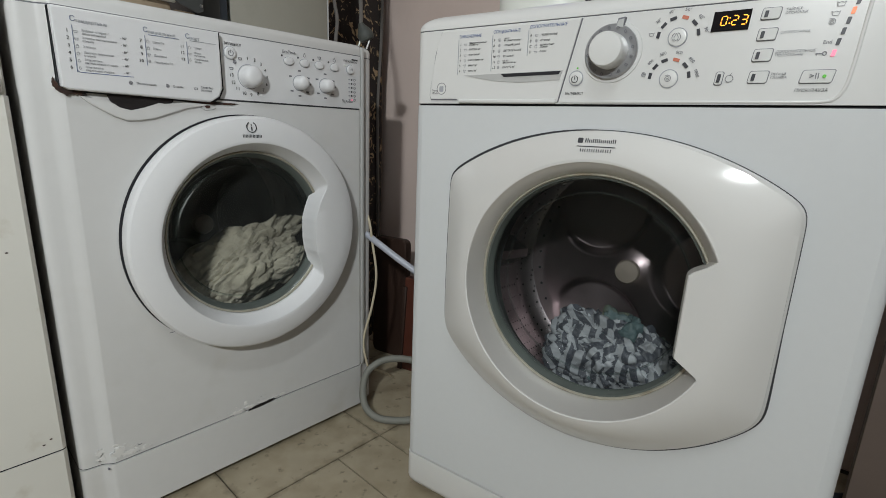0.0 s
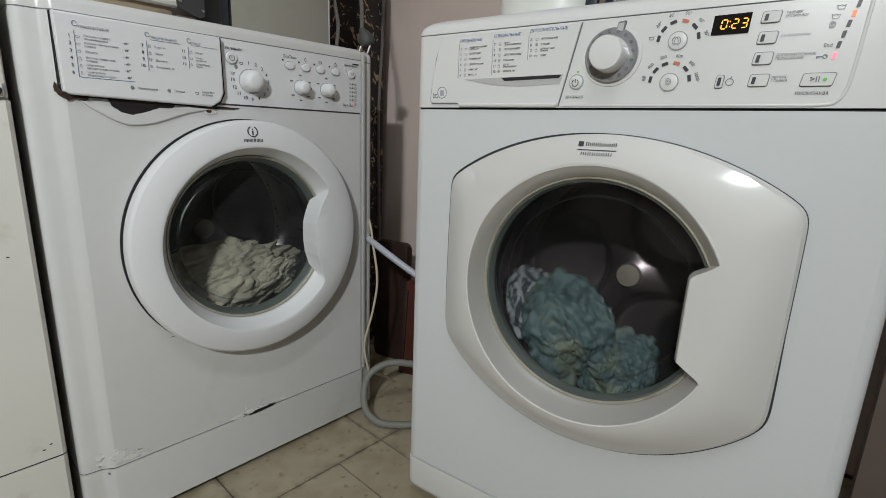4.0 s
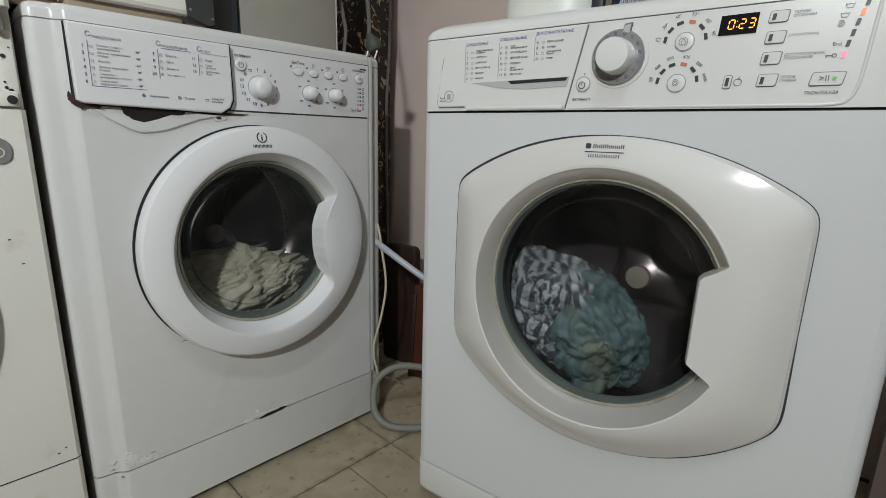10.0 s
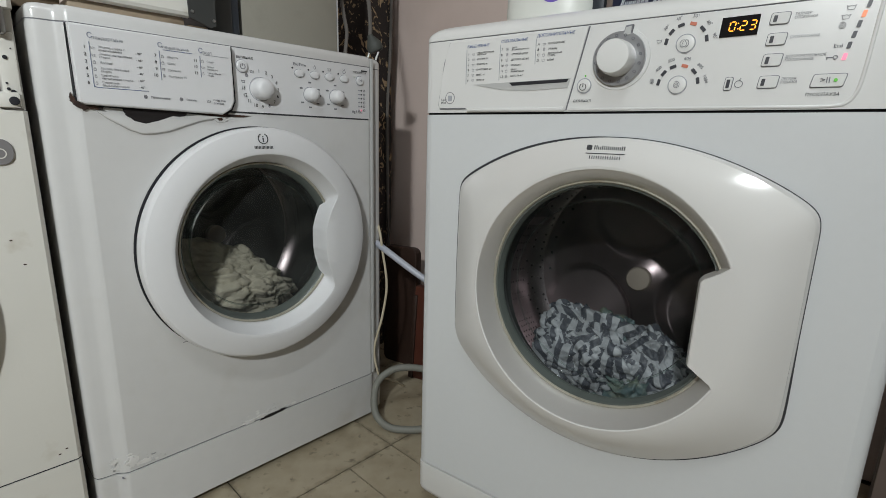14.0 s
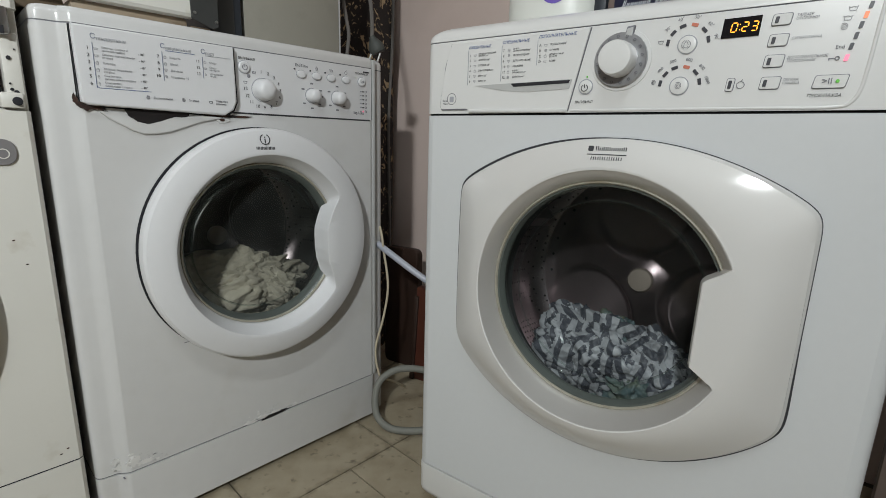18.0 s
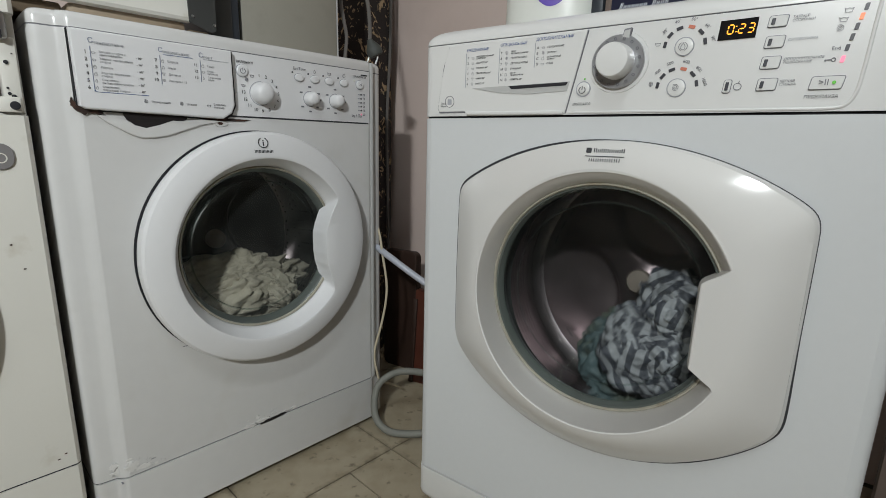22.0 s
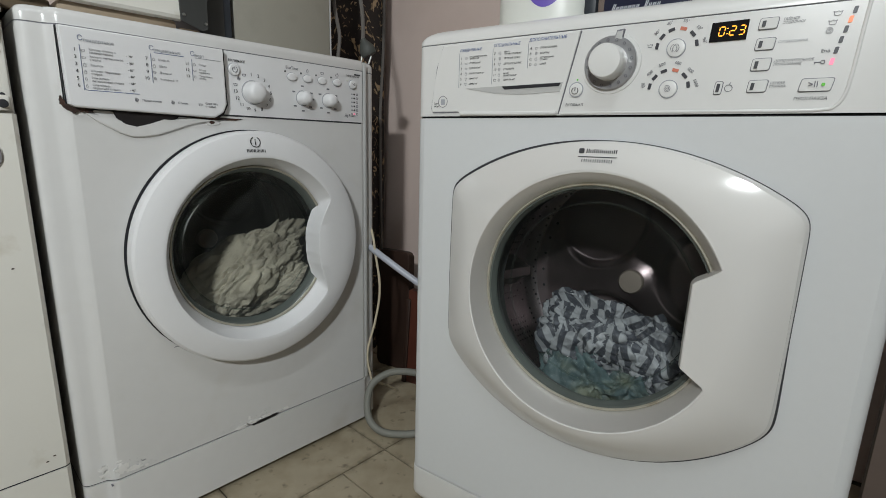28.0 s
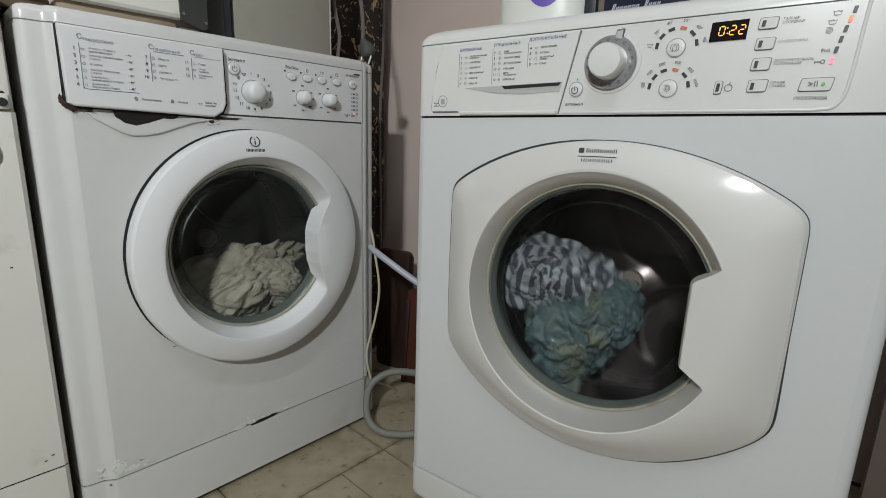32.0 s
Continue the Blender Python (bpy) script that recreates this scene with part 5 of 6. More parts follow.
# ---- the third, yellowed machine ----
third = tagged(new("washing_machine"), "yellowed old washing machine with its control panel removed", "washing machine", "washing machines in the row")
third.matrix_world = ML @ pose(-0.6050, 0.004, 0)
half = [(-0.2960, 0.52), (-0.2960, 0.010), (-0.2945, 0.004), (-0.2900, 0.0)]
PLAN_N = half + [(-x, y) for x, y in half[::-1]]
NC = (0.020, 0.430)
part("cabinet", shell(PLAN_N, 0.1730, 0.6930, NC, 0.150), CREAM, third, "yellowed enamelled cabinet")
part("plinth", slab(PLAN_N, 0.015, 0.1700, 0.0), CREAM, third, "yellowed kick plate")
part("seam", slab(PLAN_N, 0.1690, 0.1740, -0.002), DARK, third)
part("back_panel", box(-0.29, 0.29, 0.505, 0.519, 0.03, 0.80, 0.002), CREAM, third)
part("bare_rail", box(0.2740, 0.2930, 0.006, 0.030, 0.6930, 0.7900, 0.002), CREAM, third, "cream rail with screw holes")
part("side_wall", box(0.2850, 0.2950, 0.012, 0.50, 0.6930, 0.8300, 0.002), CREAM, third)
part("panel_recess", box(-0.290, 0.2740, 0.060, 0.075, 0.6930, 0.8100, 0.001), DARK, third)
part("lower_lip", box(-0.290, 0.2930, 0.006, 0.030, 0.6905, 0.6955, 0.001), CREAM, third)
part("bracket", box(0.2660, 0.2900, -0.002, 0.020, 0.6960, 0.7160, 0.003), CREAM, third, "cream corner bracket with screw hole")
part("screw", lathe([(0.0055, -0.0035), (0.0048, -0.0062), (0.0005, -0.0066)], 0.2830, 0.7050, 16, True, True), DARK, third)
part("top_bracket", box(0.2500, 0.2860, -0.006, 0.030, 0.7860, 0.8200, 0.004), ZINC, third, "grey metal top bracket")
part("screw", lathe([(0.005, -0.006), (0.004, -0.009), (0.0005, -0.0095)], 0.2700, 0.8020, 16, True, True), CHROME, third)
part("top_slot", box(0.2750, 0.2800, -0.008, -0.004, 0.7865, 0.7960, 0.0), DARK, third)
for u, z, r in ((0.2810, 0.7590, 0.0026), (0.2800, 0.7200, 0.0020), (0.2845, 0.7165, 0.0028), (0.2790, 0.7270, 0.0014), (0.2880, 0.7700, 0.0010)):
    part("screw_hole", lathe([(r, 0.0045), (0.0004, 0.0042)], u, z, 14, False, True), DARK, third)
part("lid", slab(PLAN_N, 0.8180, 0.850, 0.004, round_top=0.010), CREAM, third)
# the ring's brown carries the shading seen along its edge
part("door", lathe([(0.2050, -0.001), (0.2060, -0.012), (0.2000, -0.020), (0.1700, -0.026), (0.1500, -0.022), (0.1450, 0.004)], *NC, 96), CREAM_DARK, third, "door ring with its shading put in as greyed brown")
part("door_pane", lathe([(0.1455, 0.002), (0.12, 0.03), (0.0005, 0.05)], *NC, 48, False, True), SCREEN, third)
badge = part("badge", prism(rounded(0.2300, 0.2740, 0.6230, 0.6570, 0.014), -0.003, 0.001, 0.001), BADGE, third, "worn grey oval badge")
ring_mark(0.2600, 0.6380, 0.006, 0.0014, CREAM, badge, -0.0038)
for u, z in ((0.2560, 0.5230), (0.2780, 0.1960), (0.2690, 0.1900), (0.2660, 0.4880)):
    part("paint_chip", prism(blob(u, z, 0.0022, 0.0012, 10, int(z * 1000)), -0.0006, 0.001), RUST, third)

# ---- floor tiles ----
E1, E2 = Vector((0.6839, 0.7296, 0)), Vector((0.7296, -0.6839, 0))
TS, JOINT = 0.3075, 0.0028


def tile_mesh(w, h):
    bm = box(-w / 2, w / 2, -h / 2, h / 2, -0.006, 0.0, 0.0006, 1)
    bmesh.ops.recalc_face_normals(bm, faces=bm.faces)
    me = bpy.data.meshes.new("tile")
    bm.to_mesh(me)
    bm.free()
    me.materials.append(TILE)
    return me


def inside_room(p):
    """Whether a tile's middle lies within the walls."""
    for (ax, ay), (bx, by) in zip(CORNER, CORNER[1:] + CORNER[:1]):
        if (bx - ax) * (p.y - ay) - (by - ay) * (p.x - ax) > 0.09 * math.hypot(bx - ax, by - ay):
            return False
    return True


FULL, CUT_A, CUT_B = tile_mesh(TS - JOINT, TS - JOINT), tile_mesh(0.113 - JOINT, TS - JOINT), tile_mesh(TS - 0.113 - JOINT, TS - JOINT)
rnd = random.Random(5)
for i in range(-18, 14):
    for j in range(-16, 16):
        a, b = 0.629 + TS * (i + 0.5), -0.736 + TS * (j + 0.5)
        p = E1 * a + E2 * b
        if not inside_room(p):
            continue
        pieces = [(FULL, a)]
        if j == 0 and i == -1:
            pieces = [(CUT_A, 0.629 - 0.0565), (CUT_B, 0.629 - 0.113 - (TS - 0.113) / 2)]
        for me, aa in pieces:
            t = new("tile", me)
            t.parent = floor
            q = E1 * aa + E2 * b
            t.matrix_basis = pose(q.x, q.y, 0.0 + rnd.uniform(-0.0008, 0.0004), rnd.uniform(-0.15, 0.15), rnd.uniform(-0.15, 0.15), 46.85)

# ---- on the older machine's lid ----


def on_left(ob, u, y, z=0.8345, turn=0.0):
    ob.matrix_world = ML @ pose(u, y, z, 0, 0, turn)
    return ob


case = tagged(new("metal_case"), "grey-green painted metal case standing on the lid", "case")
on_left(case, 0.150, 0.20)
part("body", box(-0.112, 0.103, -0.09, 0.14, 0.0, 0.34, 0.003), GREY_BOX, case)
part("edge_strip", box(0.1035, 0.1060, -0.0905, 0.14, 0.0, 0.34, 0.0008), GREY_PLASTIC, case, "pale edge strip")
part("lid_line", box(-0.112, 0.103, -0.0915, -0.0895, 0.30, 0.303, 0.0), DARK, case)
dark_box = tagged(new("dark_box"), "blue-black plastic box between the case and the tray", "box")
on_left(dark_box, 0.004, 0.16)
part("body", box(-0.034, 0.026, -0.06, 0.16, 0.0, 0.30, 0.004), BLUE_BLACK, dark_box)
part("front_panel", box(-0.030, 0.010, -0.064, -0.058, 0.005, 0.29, 0.002), BRACKET, dark_box)
tray = tagged(new("appliance_part"), "cream metal tray with tan underside and dark bracket", "appliance part")
on_left(tray, -0.10, 0.10)
bm = loops([[(-0.30, y, z), (-0.12, y, z), (0.012, y, z), (0.026, y, z)] for y, z in ((-0.030, 0.023), (-0.045, 0.024), (-0.048, 0.029), (-0.046, 0.110), (-0.040, 0.120), (0.10, 0.120))], closed=False)
part("shell", bm, CREAM, tray, "cream enamelled tray side")
part("underside", box(-0.140, 0.022, -0.030, 0.09, 0.0, 0.024, 0.006), CREAM_DARK, tray, "tan plastic underside")
# dark block in place of the shade under the tray's left part
part("shadow_block", box(-0.29, -0.145, -0.020, 0.09, 0.0, 0.022, 0.004), DARK_TAN, tray)
plate = part("bracket", prism([(0.021, 0.022), (0.054, 0.010), (0.064, 0.014), (0.066, 0.140), (0.018, 0.140)], -0.052, -0.049, 0.0004), BRACKET, tray, "dark sheet-metal bracket with screws")
for u, z in ((0.0260, 0.031), (0.0605, 0.022)):
    part("screw", lathe([(0.0028, -0.052), (0.0022, -0.054), (0.0004, -0.0545)], u, z, 12, True, True), ZINC, plate)
part("dark_foot", box(0.022, 0.056, -0.040, 0.08, 0.0, 0.012, 0.003), DARK_TAN, tray)

# ---- in the corner behind ----
rug = tagged(new("rolled_rug"), "dark ornate rug rolled up and stood in the corner", "rug")
rug.matrix_world = pose(-0.262, 1.555, 0)
rings = []
for k in range(40):
    z = 1.95 * k / 39
    ring = []
    for i in range(36):
        t = 2 * math.pi * i / 36
        r = 0.082 * (1 + 0.10 * noise.noise(Vector((math.cos(t) * 1.4, math.sin(t) * 1.4, z * 3))) + 0.05 * math.sin(5 * t + 2 * z))
        ring.append((r * math.cos(t), r * math.sin(t), z))
    rings.append(ring)
part("roll", loops(rings, True, True), RUG, rug, "dark rug with beige scroll pattern", 60)
part("edge_binding", tube([(0.086, -0.024, 0.0), (0.080, -0.030, 0.5), (0.078, -0.026, 0.74), (0.087, -0.020, 0.95), (0.090, -0.024, 1.2), (0.09, -0.02, 1.94)], 0.0045, 8), CORD_GREY, rug, "worn grey rug edge")

headboard = tagged(new("wooden_board"), "dark stained wooden board leaning behind the machines", "board")
headboard.matrix_world = pose(-0.108, 1.37, 0, 0, 0, -30)
part("panel", prism(rounded(-0.075, 0.042, 0.0, 0.362, 0.018), -0.012, 0.012, 0.004), WOOD, headboard)
part("moulding", prism(rounded(-0.010, 0.046, 0.300, 0.366, 0.016), -0.020, -0.012, 0.004), WOOD, headboard)
board = tagged(new("wooden_board"), "reddish-brown varnished board leaning behind the machines", "board")
board.matrix_world = pose(-0.066, 1.28, 0, 0, 3.0, -25)
part("panel", prism(rounded(-0.020, 0.045, 0.0, 0.276, 0.006), -0.010, 0.010, 0.003), WOOD_RED, board)
part("batten", box(-0.024, -0.010, -0.016, 0.010, 0.0, 0.25, 0.003), WOOD, board)

# ---- hoses and cords ----
hose = tagged(finish("drain_hose", tube([(-0.004, 1.100, 0.106), (-0.042, 1.095, 0.119), (-0.087, 1.090, 0.125), (-0.121, 1.080, 0.120), (-0.149, 1.065, 0.100), (-0.157, 1.048, 0.066), (-0.149, 1.028, 0.032), (-0.123, 1.012, 0.014), (-0.086, 1.004, 0.011), (-0.033, 1.000, 0.018), (0.019, 1.020, 0.032)], 0.0085, 14, 8), HOSE), "grey drain hose looping onto the floor tiles", "hose")
pipe = tagged(finish("white_tube", tube([(-0.30, 1.26, 0.49), (-0.142, 1.09, 0.423), (-0.043, 1.05, 0.363), (0.08, 1.0, 0.30)], 0.0075, 12, 6), PIPE_WHITE), "white plastic tube running between the machines", "tube")
cord = tagged(finish("thin_cord", tube([(-0.175, 1.15, 0.52), (-0.150, 1.10, 0.46), (-0.142, 1.086, 0.42), (-0.131, 1.08, 0.338), (-0.141, 1.08, 0.261), (-0.160, 1.078, 0.18), (-0.154, 1.078, 0.125), (-0.146, 1.088, 0.10), (-0.12, 1.16, 0.05), (-0.10, 1.22, 0.004)], 0.0028, 8, 8), CORD_BEIGE), "thin beige cord hanging beside the machine", "cord")
cable = tagged(new("power_plug"), "grey power plug and cord resting on the lid's corner", "plug")
cable.matrix_world = pose(-0.160, 1.108, 0.858) @ Matrix.Scale(0.92, 4)
bm = loops([[(0.018 * s * math.cos(2 * math.pi * i / 16), 0.013 * s * math.sin(2 * math.pi * i / 16), z) for i in range(16)] for z, s in ((-0.010, 0.85), (-0.006, 1.0), (0.006, 1.02), (0.014, 0.78), (0.024, 0.42), (0.029, 0.36))], True, True)
bmesh.ops.rotate(bm, verts=bm.verts, cent=(0, 0, 0), matrix=Matrix.Rotation(radians(-24), 3, "Y"))
body = part("plug_body", bm, PLUG, cable, "grey moulded plug body")
for dx in (-0.012, 0.008):
    part("pin", tube([(dx, 0, -0.010), (dx - 0.006, -0.002, -0.028)], 0.0024, 10, 0), ZINC, cable, "metal plug pin")
part("cord", tube([(-0.011, 0, 0.025), (-0.012, 0.01, 0.05), (-0.018, 0.03, 0.10), (-0.030, 0.05, 0.16), (-0.04, 0.08, 0.26), (-0.05, 0.12, 0.5)], 0.0045, 8), CORD_GREY, cable, "grey cord")
cord2 = tagged(finish("thin_cord", tube([(-0.236, 1.16, 0.839), (-0.233, 1.16, 0.865), (-0.232, 1.17, 0.90), (-0.242, 1.19, 0.94), (-0.252, 1.21, 1.0), (-0.26, 1.25, 1.2)], 0.0040, 8), CORD_GREY), "grey cord rising beside the metal case", "cord")

# added stand-in for the dark brown area right of the machine
side = tagged(new("cabinet"), "dark brown panel and top added to fill the dark area beside the machine", "cabinet")
side.matrix_world = MR @ pose(0.66, 0.42, 0)
part("side_panel", box(-0.28, 0.28, -0.012, 0.012, 0.0, 0.80, 0.003), CARD_BROWN, side)
part("top", box(-0.29, 0.29, -0.02, 0.13, 0.80, 0.825, 0.004), CARD_BROWN, side)
rag = tagged(finish("dark_hose", tube([(0.72, 0.80, 0.010), (0.80, 0.79, 0.010), (0.90, 0.80, 0.010), (1.0, 0.82, 0.010)], 0.010, 10), BLUE_BLACK), "dark blue hose lying on the floor", "hose")

# ---- on the newer machine's lid ----


def on_right(ob, u, y, z=0.8345, turn=0.0):
    ob.matrix_world = MR @ pose(u, y, z, 0, 0, turn)
    return ob


bottle = tagged(new("detergent_bottle"), "white plastic detergent bottle with a purple print", "bottle")
on_right(bottle, -0.154, 0.135)
prof = [(0.001, 0.0), (0.064, 0.0), (0.071, 0.004), (0.0725, 0.02), (0.0725, 0.17), (0.06, 0.20), (0.02, 0.22), (0.001, 0.222)]
part("body", loops([[(1.05 * r * math.cos(2 * math.pi * i / 48), 0.62 * r * math.sin(2 * math.pi * i / 48), z) for i in range(48)] for r, z in prof], True, True), BOTTLE, bottle)
bm = loops([[(1.05 * 0.0732 * math.cos(a), 0.62 * 0.0732 * math.sin(a), z) for a in [radians(262 + 46 * k / 12) for k in range(13)]] for z in (0.040, 0.16)], closed=False)
for v in bm.verts:
    if v.co.z < 0.05:
        v.co.z = 0.036 + 0.020 * ((v.co.x - 0.018) / 0.028) ** 2
part("print", bm, PURPLE, bottle, "purple printed label")
carton = tagged(new("carton"), "navy carton with silver script standing on the lid", "carton")
on_right(carton, 0.0035, 0.125)
part("box", box(-0.052, 0.108, -0.03, 0.04, 0.0, 0.12, 0.0015), NAVY, carton)
for k in range(12):
    if k == 7:
        continue
    h = 0.0095 if k in (0, 8) else 0.0058
    for side in (0.0, 0.0022):
        u = -0.041 + k * 0.0053 + side
        part("print_bar", prism([(u, 0.0178), (u + 0.0010, 0.0178), (u + 0.0010 + h * 0.35, 0.0178 + h), (u + h * 0.35, 0.0178 + h)], -0.0312, -0.0300), SILVER_PRINT, carton)
dark = tagged(new("dark_bottle"), "small dark bottle beside the carton", "bottle")
on_right(dark, -0.072, 0.120)
part("body", box(-0.0095, 0.0095, -0.015, 0.02, 0.0, 0.09, 0.005), BLUE_BLACK, dark)
brown = tagged(new("carton"), "narrow brown carton beside the navy one", "carton")
on_right(brown, -0.0556, 0.130)
part("box", box(-0.0062, 0.0062, -0.02, 0.03, 0.0, 0.11, 0.001), CARD_BROWN, brown)
tub = tagged(new("wire_dish"), "pale wire dish on the lid beside the carton", "dish")
on_right(tub, 0.160, 0.11)
part("dish", lathe([(0.001, 0.0), (0.02, 0.0), (0.03, 0.012), (0.029, 0.012), (0.019, 0.002), (0.001, 0.002)], 0, 0, 32), PIPE_WHITE, tub).matrix_basis = pose(0, 0, 0.0, 90, 0, 0)

# ---- lamps out of view ----
bulb = tagged(new("flood_lamp"), "small dark floodlight hanging behind the camera", "lamp")
bulb.matrix_world = pose(BULB[0], BULB[1], 0)
part("cord", tube([(0, 0, 2.6), (0, 0, BULB[2] + 0.12)], 0.004, 8, 0), CORD_GREY, bulb)
part("housing", box(-0.08, 0.08, -0.07, -0.012, BULB[2] - 0.05, BULB[2] + 0.12, 0.006), DARK, bulb)
fitting = tagged(new("tube_lamp"), "white fluorescent batten on the ceiling", "lamp")
fitting.matrix_world = pose(TUBE[0], TUBE[1], 0, 0, 0, 47)
part("housing", box(-0.62, 0.62, -0.05, 0.05, TUBE[2] + 0.02, 2.6, 0.006), PIPE_WHITE, fitting)
part("tube", tube([(-0.6, 0, TUBE[2] - 0.01), (0.6, 0, TUBE[2] - 0.01)], 0.014, 12, 0), SHADE, fitting)

# ---- laundry ----
striped = tagged(cloth_clump("striped_laundry", STRIPES, (0.106, 0.066, 0.075), 1, 1.35, 3.3), "wet grey and white striped laundry tumbling in the drum", "laundry")
striped_b = tagged(cloth_clump("striped_laundry", STRIPES, (0.082, 0.055, 0.060), 2, 1.35, 2.9), "wet grey and white striped laundry tumbling in the drum", "laundry")
teal = tagged(cloth_clump("teal_laundry", TEAL, (0.104, 0.066, 0.079), 3, 1.45, 3.2), "wet blue-green laundry tumbling in the drum", "laundry")
teal_b = tagged(cloth_clump("teal_laundry", TEAL, (0.080, 0.055, 0.060), 4, 1.45, 2.8), "wet blue-green laundry tumbling in the drum", "laundry")
white = tagged(cloth_clump("white_laundry", WHITE_CLOTH, (0.185, 0.064, 0.088), 5, 1.15, 3.6), "cream-white towelling laundry in the drum", "laundry")
white_b = tagged(cloth_clump("white_laundry", WHITE_CLOTH, (0.100, 0.042, 0.050), 6, 1.15, 3.0), "cream-white towelling laundry in the drum", "laundry")

# seconds: where each bundle lies (across, depth, height), in the newer machine's space
LOAD = {
    0: ((-0.002, 0.10, 0.327), (0.068, 0.10, 0.323), (0.030, 0.12, 0.222), (0.048, 0.12, 0.229)),
    1: ((-0.001, 0.10, 0.329), (0.069, 0.10, 0.324), (0.031, 0.12, 0.224), (0.049, 0.12, 0.231)),
    2: ((0.001, 0.10, 0.367), (0.072, 0.10, 0.328), (-0.157, 0.19, 0.318), (-0.021, 0.19, 0.226)),
    3: ((-0.175, 0.19, 0.352), (-0.113, 0.19, 0.209), (-0.056, 0.10, 0.332), (0.022, 0.10, 0.325)),
    6: ((-0.028, 0.10, 0.377), (-0.093, 0.10, 0.312), (-0.105, 0.10, 0.437), (-0.010, 0.19, 0.234)),
    7: ((-0.076, 0.10, 0.411), (-0.042, 0.10, 0.326), (-0.135, 0.19, 0.291), (-0.051, 0.19, 0.255)),
    8: ((-0.144, 0.19, 0.352), (-0.011, 0.19, 0.248), (-0.044, 0.10, 0.350), (-0.107, 0.10, 0.365)),
    9: ((-0.015, 0.10, 0.341), (0.037, 0.10, 0.326), (-0.121, 0.10, 0.398), (-0.139, 0.19, 0.273)),
    10: ((-0.115, 0.10, 0.424), (-0.109, 0.10, 0.361), (-0.038, 0.10, 0.369), (-0.029, 0.19, 0.286)),
    11: ((-0.031, 0.19, 0.277), (-0.098, 0.10, 0.324), (-0.094, 0.10, 0.400), (-0.065, 0.10, 0.355)),
    12: ((-0.082, 0.10, 0.402), (-0.097, 0.10, 0.324), (-0.094, 0.19, 0.269), (-0.146, 0.19, 0.315)),
    13: ((-0.178, 0.19, 0.280), (-0.124, 0.10, 0.274), (-0.077, 0.10, 0.360), (-0.015, 0.10, 0.336)),
    14: ((-0.043, 0.10, 0.340), (0.055, 0.10, 0.335), (-0.014, 0.13, 0.229), (0.038, 0.10, 0.289)),
    17: ((-0.045, 0.10, 0.342), (0.054, 0.10, 0.337), (-0.016, 0.13, 0.231), (0.036, 0.10, 0.291)),
    18: ((-0.046, 0.10, 0.341), (0.053, 0.10, 0.336), (-0.017, 0.13, 0.230), (0.035, 0.10, 0.290)),
    19: ((0.012, 0.19, 0.249), (0.059, 0.10, 0.283), (0.089, 0.10, 0.386), (0.075, 0.10, 0.334)),
    20: ((0.078, 0.10, 0.336), (0.039, 0.10, 0.298), (0.080, 0.19, 0.290), (0.050, 0.19, 0.259)),
    21: ((0.070, 0.19, 0.331), (0.050, 0.19, 0.259), (0.068, 0.10, 0.358), (0.032, 0.10, 0.322)),
    22: ((0.067, 0.10, 0.366), (0.092, 0.10, 0.434), (-0.006, 0.19, 0.236), (0.006, 0.19, 0.312)),
    23: ((0.086, 0.19, 0.396), (0.087, 0.19, 0.313), (0.075, 0.10, 0.382), (0.025, 0.10, 0.319)),
    24: ((0.078, 0.10, 0.331), (0.049, 0.10, 0.288), (0.097, 0.10, 0.409), (0.098, 0.19, 0.318)),
    25: ((0.059, 0.10, 0.353), (0.095, 0.10, 0.432), (0.021, 0.19, 0.248), (0.067, 0.19, 0.268)),
    28: ((-0.028, 0.10, 0.369), (0.072, 0.10, 0.357), (-0.040, 0.10, 0.286), (0.035, 0.10, 0.300)),
    30: ((-0.028, 0.10, 0.371), (0.072, 0.10, 0.359), (-0.040, 0.10, 0.288), (0.035, 0.10, 0.302)),
    31: ((-0.067, 0.10, 0.361), (0.020, 0.10, 0.319), (-0.165, 0.19, 0.422), (-0.111, 0.19, 0.344)),
    32: ((-0.106, 0.10, 0.459), (-0.161, 0.19, 0.390), (-0.067, 0.10, 0.364), (-0.021, 0.10, 0.402)),
}
# seconds from, to, turns per second of the newer drum (clockwise positive), and of the older one
SPIN_R = [(1.7, 13.7, 0.95), (18.2, 25.3, -0.95), (30.1, 32.0, 0.95)]
SPIN_L = [(0.0, 2.4, -0.85), (10.3, 16.6, 0.85), (24.7, 31.9, -0.85)]


def turned(t, spins):
    """Turns made by a drum up to t, with soft starts and stops."""
    total = 0.0
    for a, b, rate in spins:
        if t > a:
            total += rate * (min(t, b) - a)
    return total


def spinning(t, spins):
    return any(a <= t <= b for a, b, _ in spins)


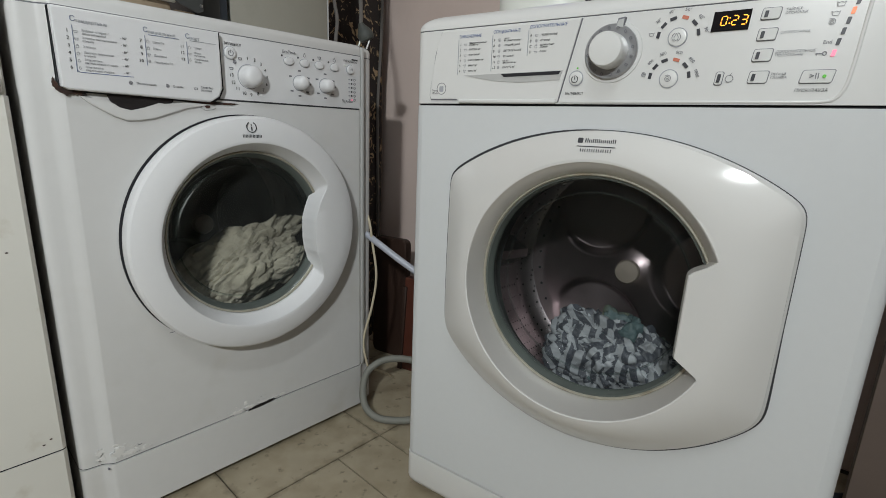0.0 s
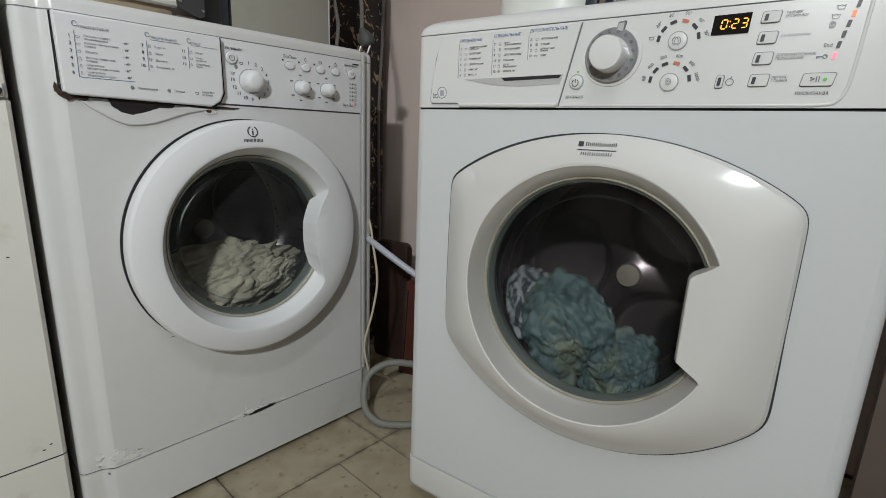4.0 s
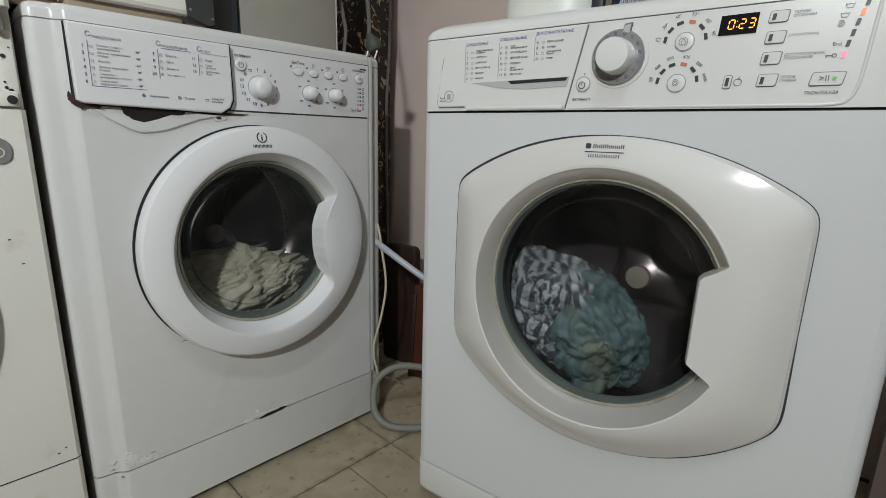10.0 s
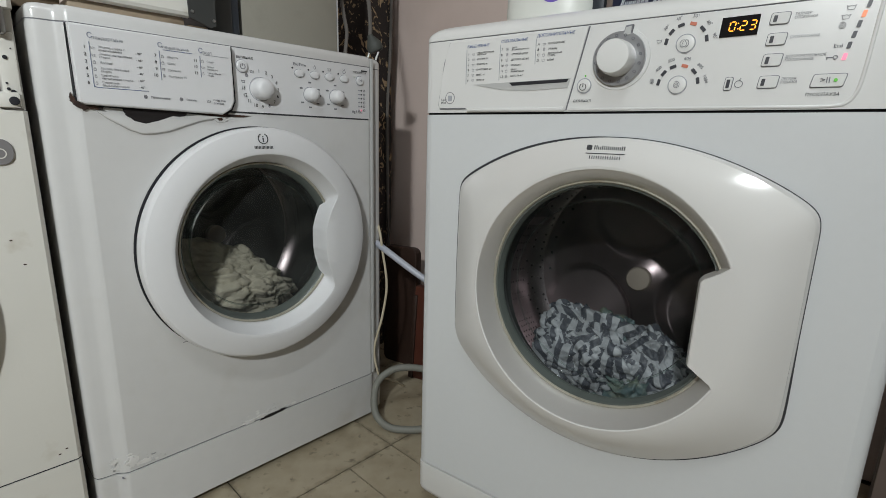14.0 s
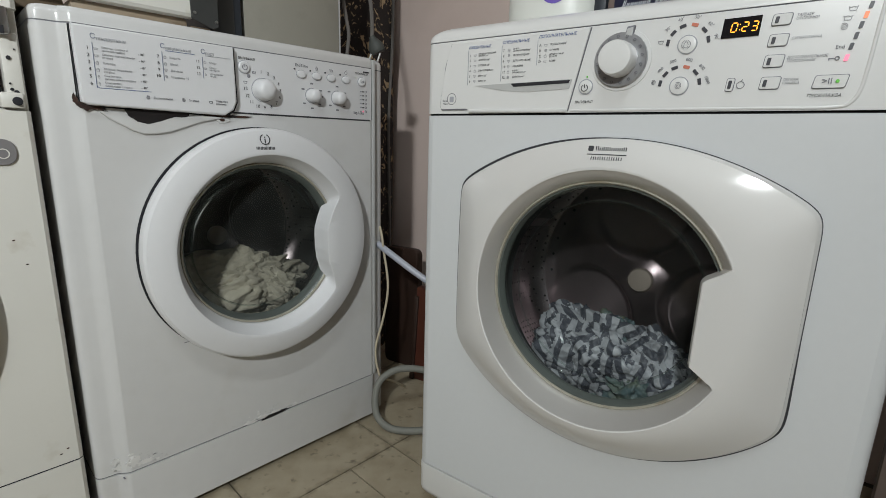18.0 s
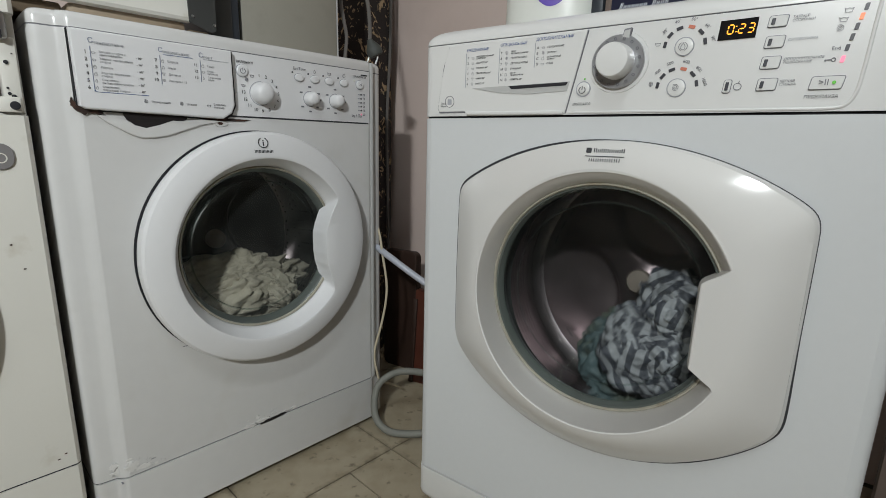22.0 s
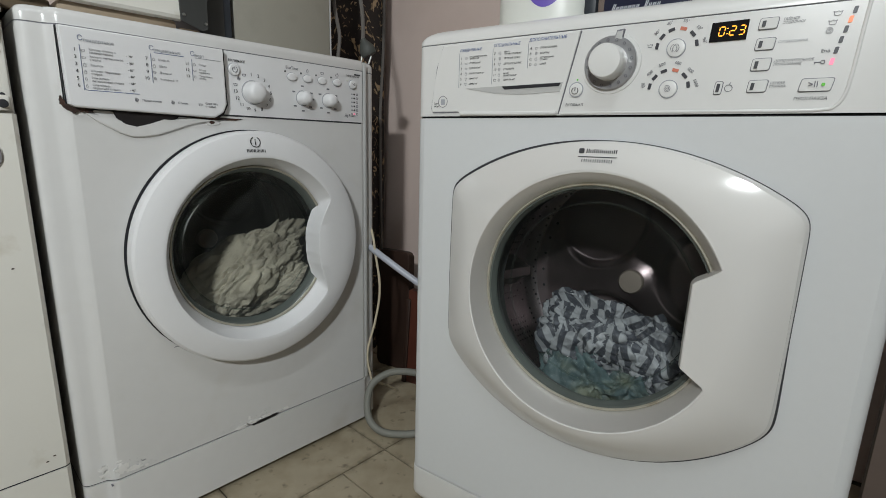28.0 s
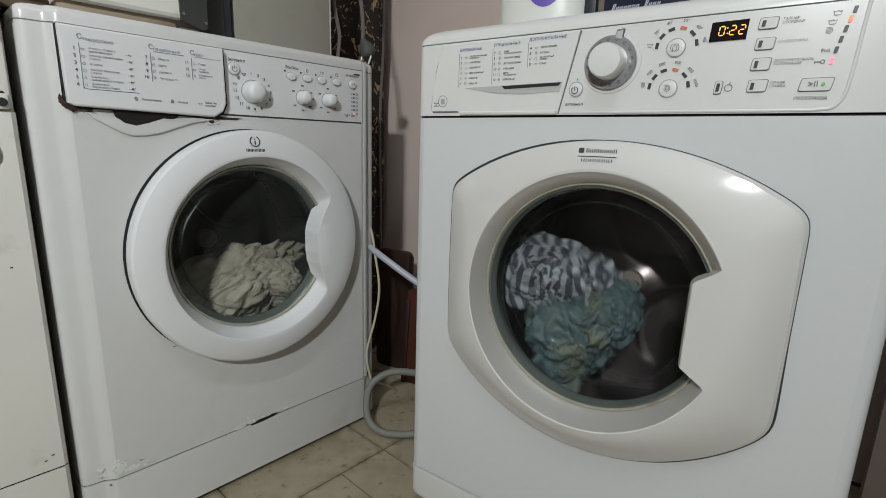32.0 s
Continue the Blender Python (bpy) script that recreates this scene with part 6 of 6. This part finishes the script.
def load_at(k, t):
    keys = sorted(LOAD)
    a = max(q for q in keys if q <= t)
    b = min(q for q in keys if q >= t)
    s = (t - a) / (b - a) if b > a else 0.0
    p, q = Vector(LOAD[a][k]), Vector(LOAD[b][k])
    # the bundle rolls once a second about the heap's middle, and is at its noted place at each whole second
    moving = [x for x in SPIN_R if x[0] < b and x[1] > a]
    ang = 0.0
    if moving and b > a:
        x = moving[0]
        lo, hi = max(a, x[0]), min(b, x[1])
        f = min(1, max(0, (t - lo) / (hi - lo)))
        whole = max(1, round(abs(turned(hi, [x]) - turned(lo, [x]))))
        ang = math.copysign(whole * f * 360, x[2])
        s = f
    # eased from place to place; the turning wall lifts the heap and lets it fall once a second
    at = p.lerp(q, s * s * (3 - 2 * s))
    way = 1 if (not moving or moving[0][2] > 0) else -1
    lift = math.sin(math.pi * (ang / 360 % 1.0)) ** 2
    u, y, z = at.x - way * 0.022 * lift, min(at.y, 0.165), at.z + 0.034 * lift
    # keep inside the drum
    r = math.hypot(u, z - 0.455)
    if r > 0.158:
        u, z = u * 0.158 / r, 0.455 + (z - 0.455) * 0.158 / r
    return u, y, z, ang


def motions():
    steps = [i / 10 for i in range(321)]

    def rows(spins, fn):
        out = []
        for i, t in enumerate(steps):
            if t in (0.0, 32.0) or any(a - 0.35 <= t <= b + 0.35 for a, b, _ in spins):
                out.append((t, fn(t)))
        return out

    for drum, base, spins in ((drum_r, pose(0, 0.052, 0.468, -7, 0, 0), SPIN_R), (drum_l, pose(0, 0.055, 0.466, -4, 0, 0), SPIN_L)):
        walk(drum, rows(spins, lambda t: base @ pose(0, 0, 0, 0, 360 * turned(t, spins), 0)))
    for k, ob in enumerate((striped, striped_b, teal, teal_b)):
        def at_time(t, k=k):
            u, y, z, ang = load_at(k, t)
            return MR @ pose(u, y + 0.035, z, 0, ang + 40 * k, 0)
        walk(ob, rows(SPIN_R, at_time))

    def heap_l(t):
        """Where the white heap lies: it leans to the side that the drum lifts."""
        pts = [(0.0, 0.050), (2.2, 0.050), (2.6, 0.012), (10.2, 0.006), (10.9, -0.030), (16.4, -0.026), (16.9, -0.006), (24.6, 0.008), (25.1, 0.058), (31.4, 0.055), (32.0, 0.030)]
        for (a, p), (b, q) in zip(pts, pts[1:]):
            if a <= t <= b:
                return p + (q - p) * (t - a) / (b - a)
        return 0.03

    def white_at(t):
        u = heap_l(t)
        spin = 360 * turned(t, SPIN_L)
        rock = 10 * math.sin(radians(spin)) if spinning(t, SPIN_L) else 0
        lift = 0.012 * abs(math.sin(radians(spin / 2))) if spinning(t, SPIN_L) else 0
        return ML @ pose(u * 0.8 - 0.016, 0.122, 0.360 + 0.3 * abs(u) + lift, 0, -u * 500 + rock, 0)

    def white_b_at(t):
        u = heap_l(t)
        spin = 360 * turned(t, SPIN_L)
        return ML @ pose(u + 0.045 + 0.25 * u + 0.012 * math.sin(radians(spin)), 0.098, 0.344 + 0.4 * abs(u) + 0.010 * math.cos(radians(spin)), 0, 40 * math.sin(radians(spin)), 0)

    walk(white, rows(SPIN_L, white_at))
    walk(white_b, rows(SPIN_L, white_b_at))
    # the count drops by a minute: one bar changes its side
    left = segment_outline(4, 0, 0)[0][0] - segment_outline(5, 0, 0)[0][0]
    walk(count_bar, [(0.0, pose(0.1322, 0, CZ)), (29.03, pose(0.1322, 0, CZ)), (29.07, pose(0.1322 + left, 0, CZ)), (32.0, pose(0.1322 + left, 0, CZ))])


motions()
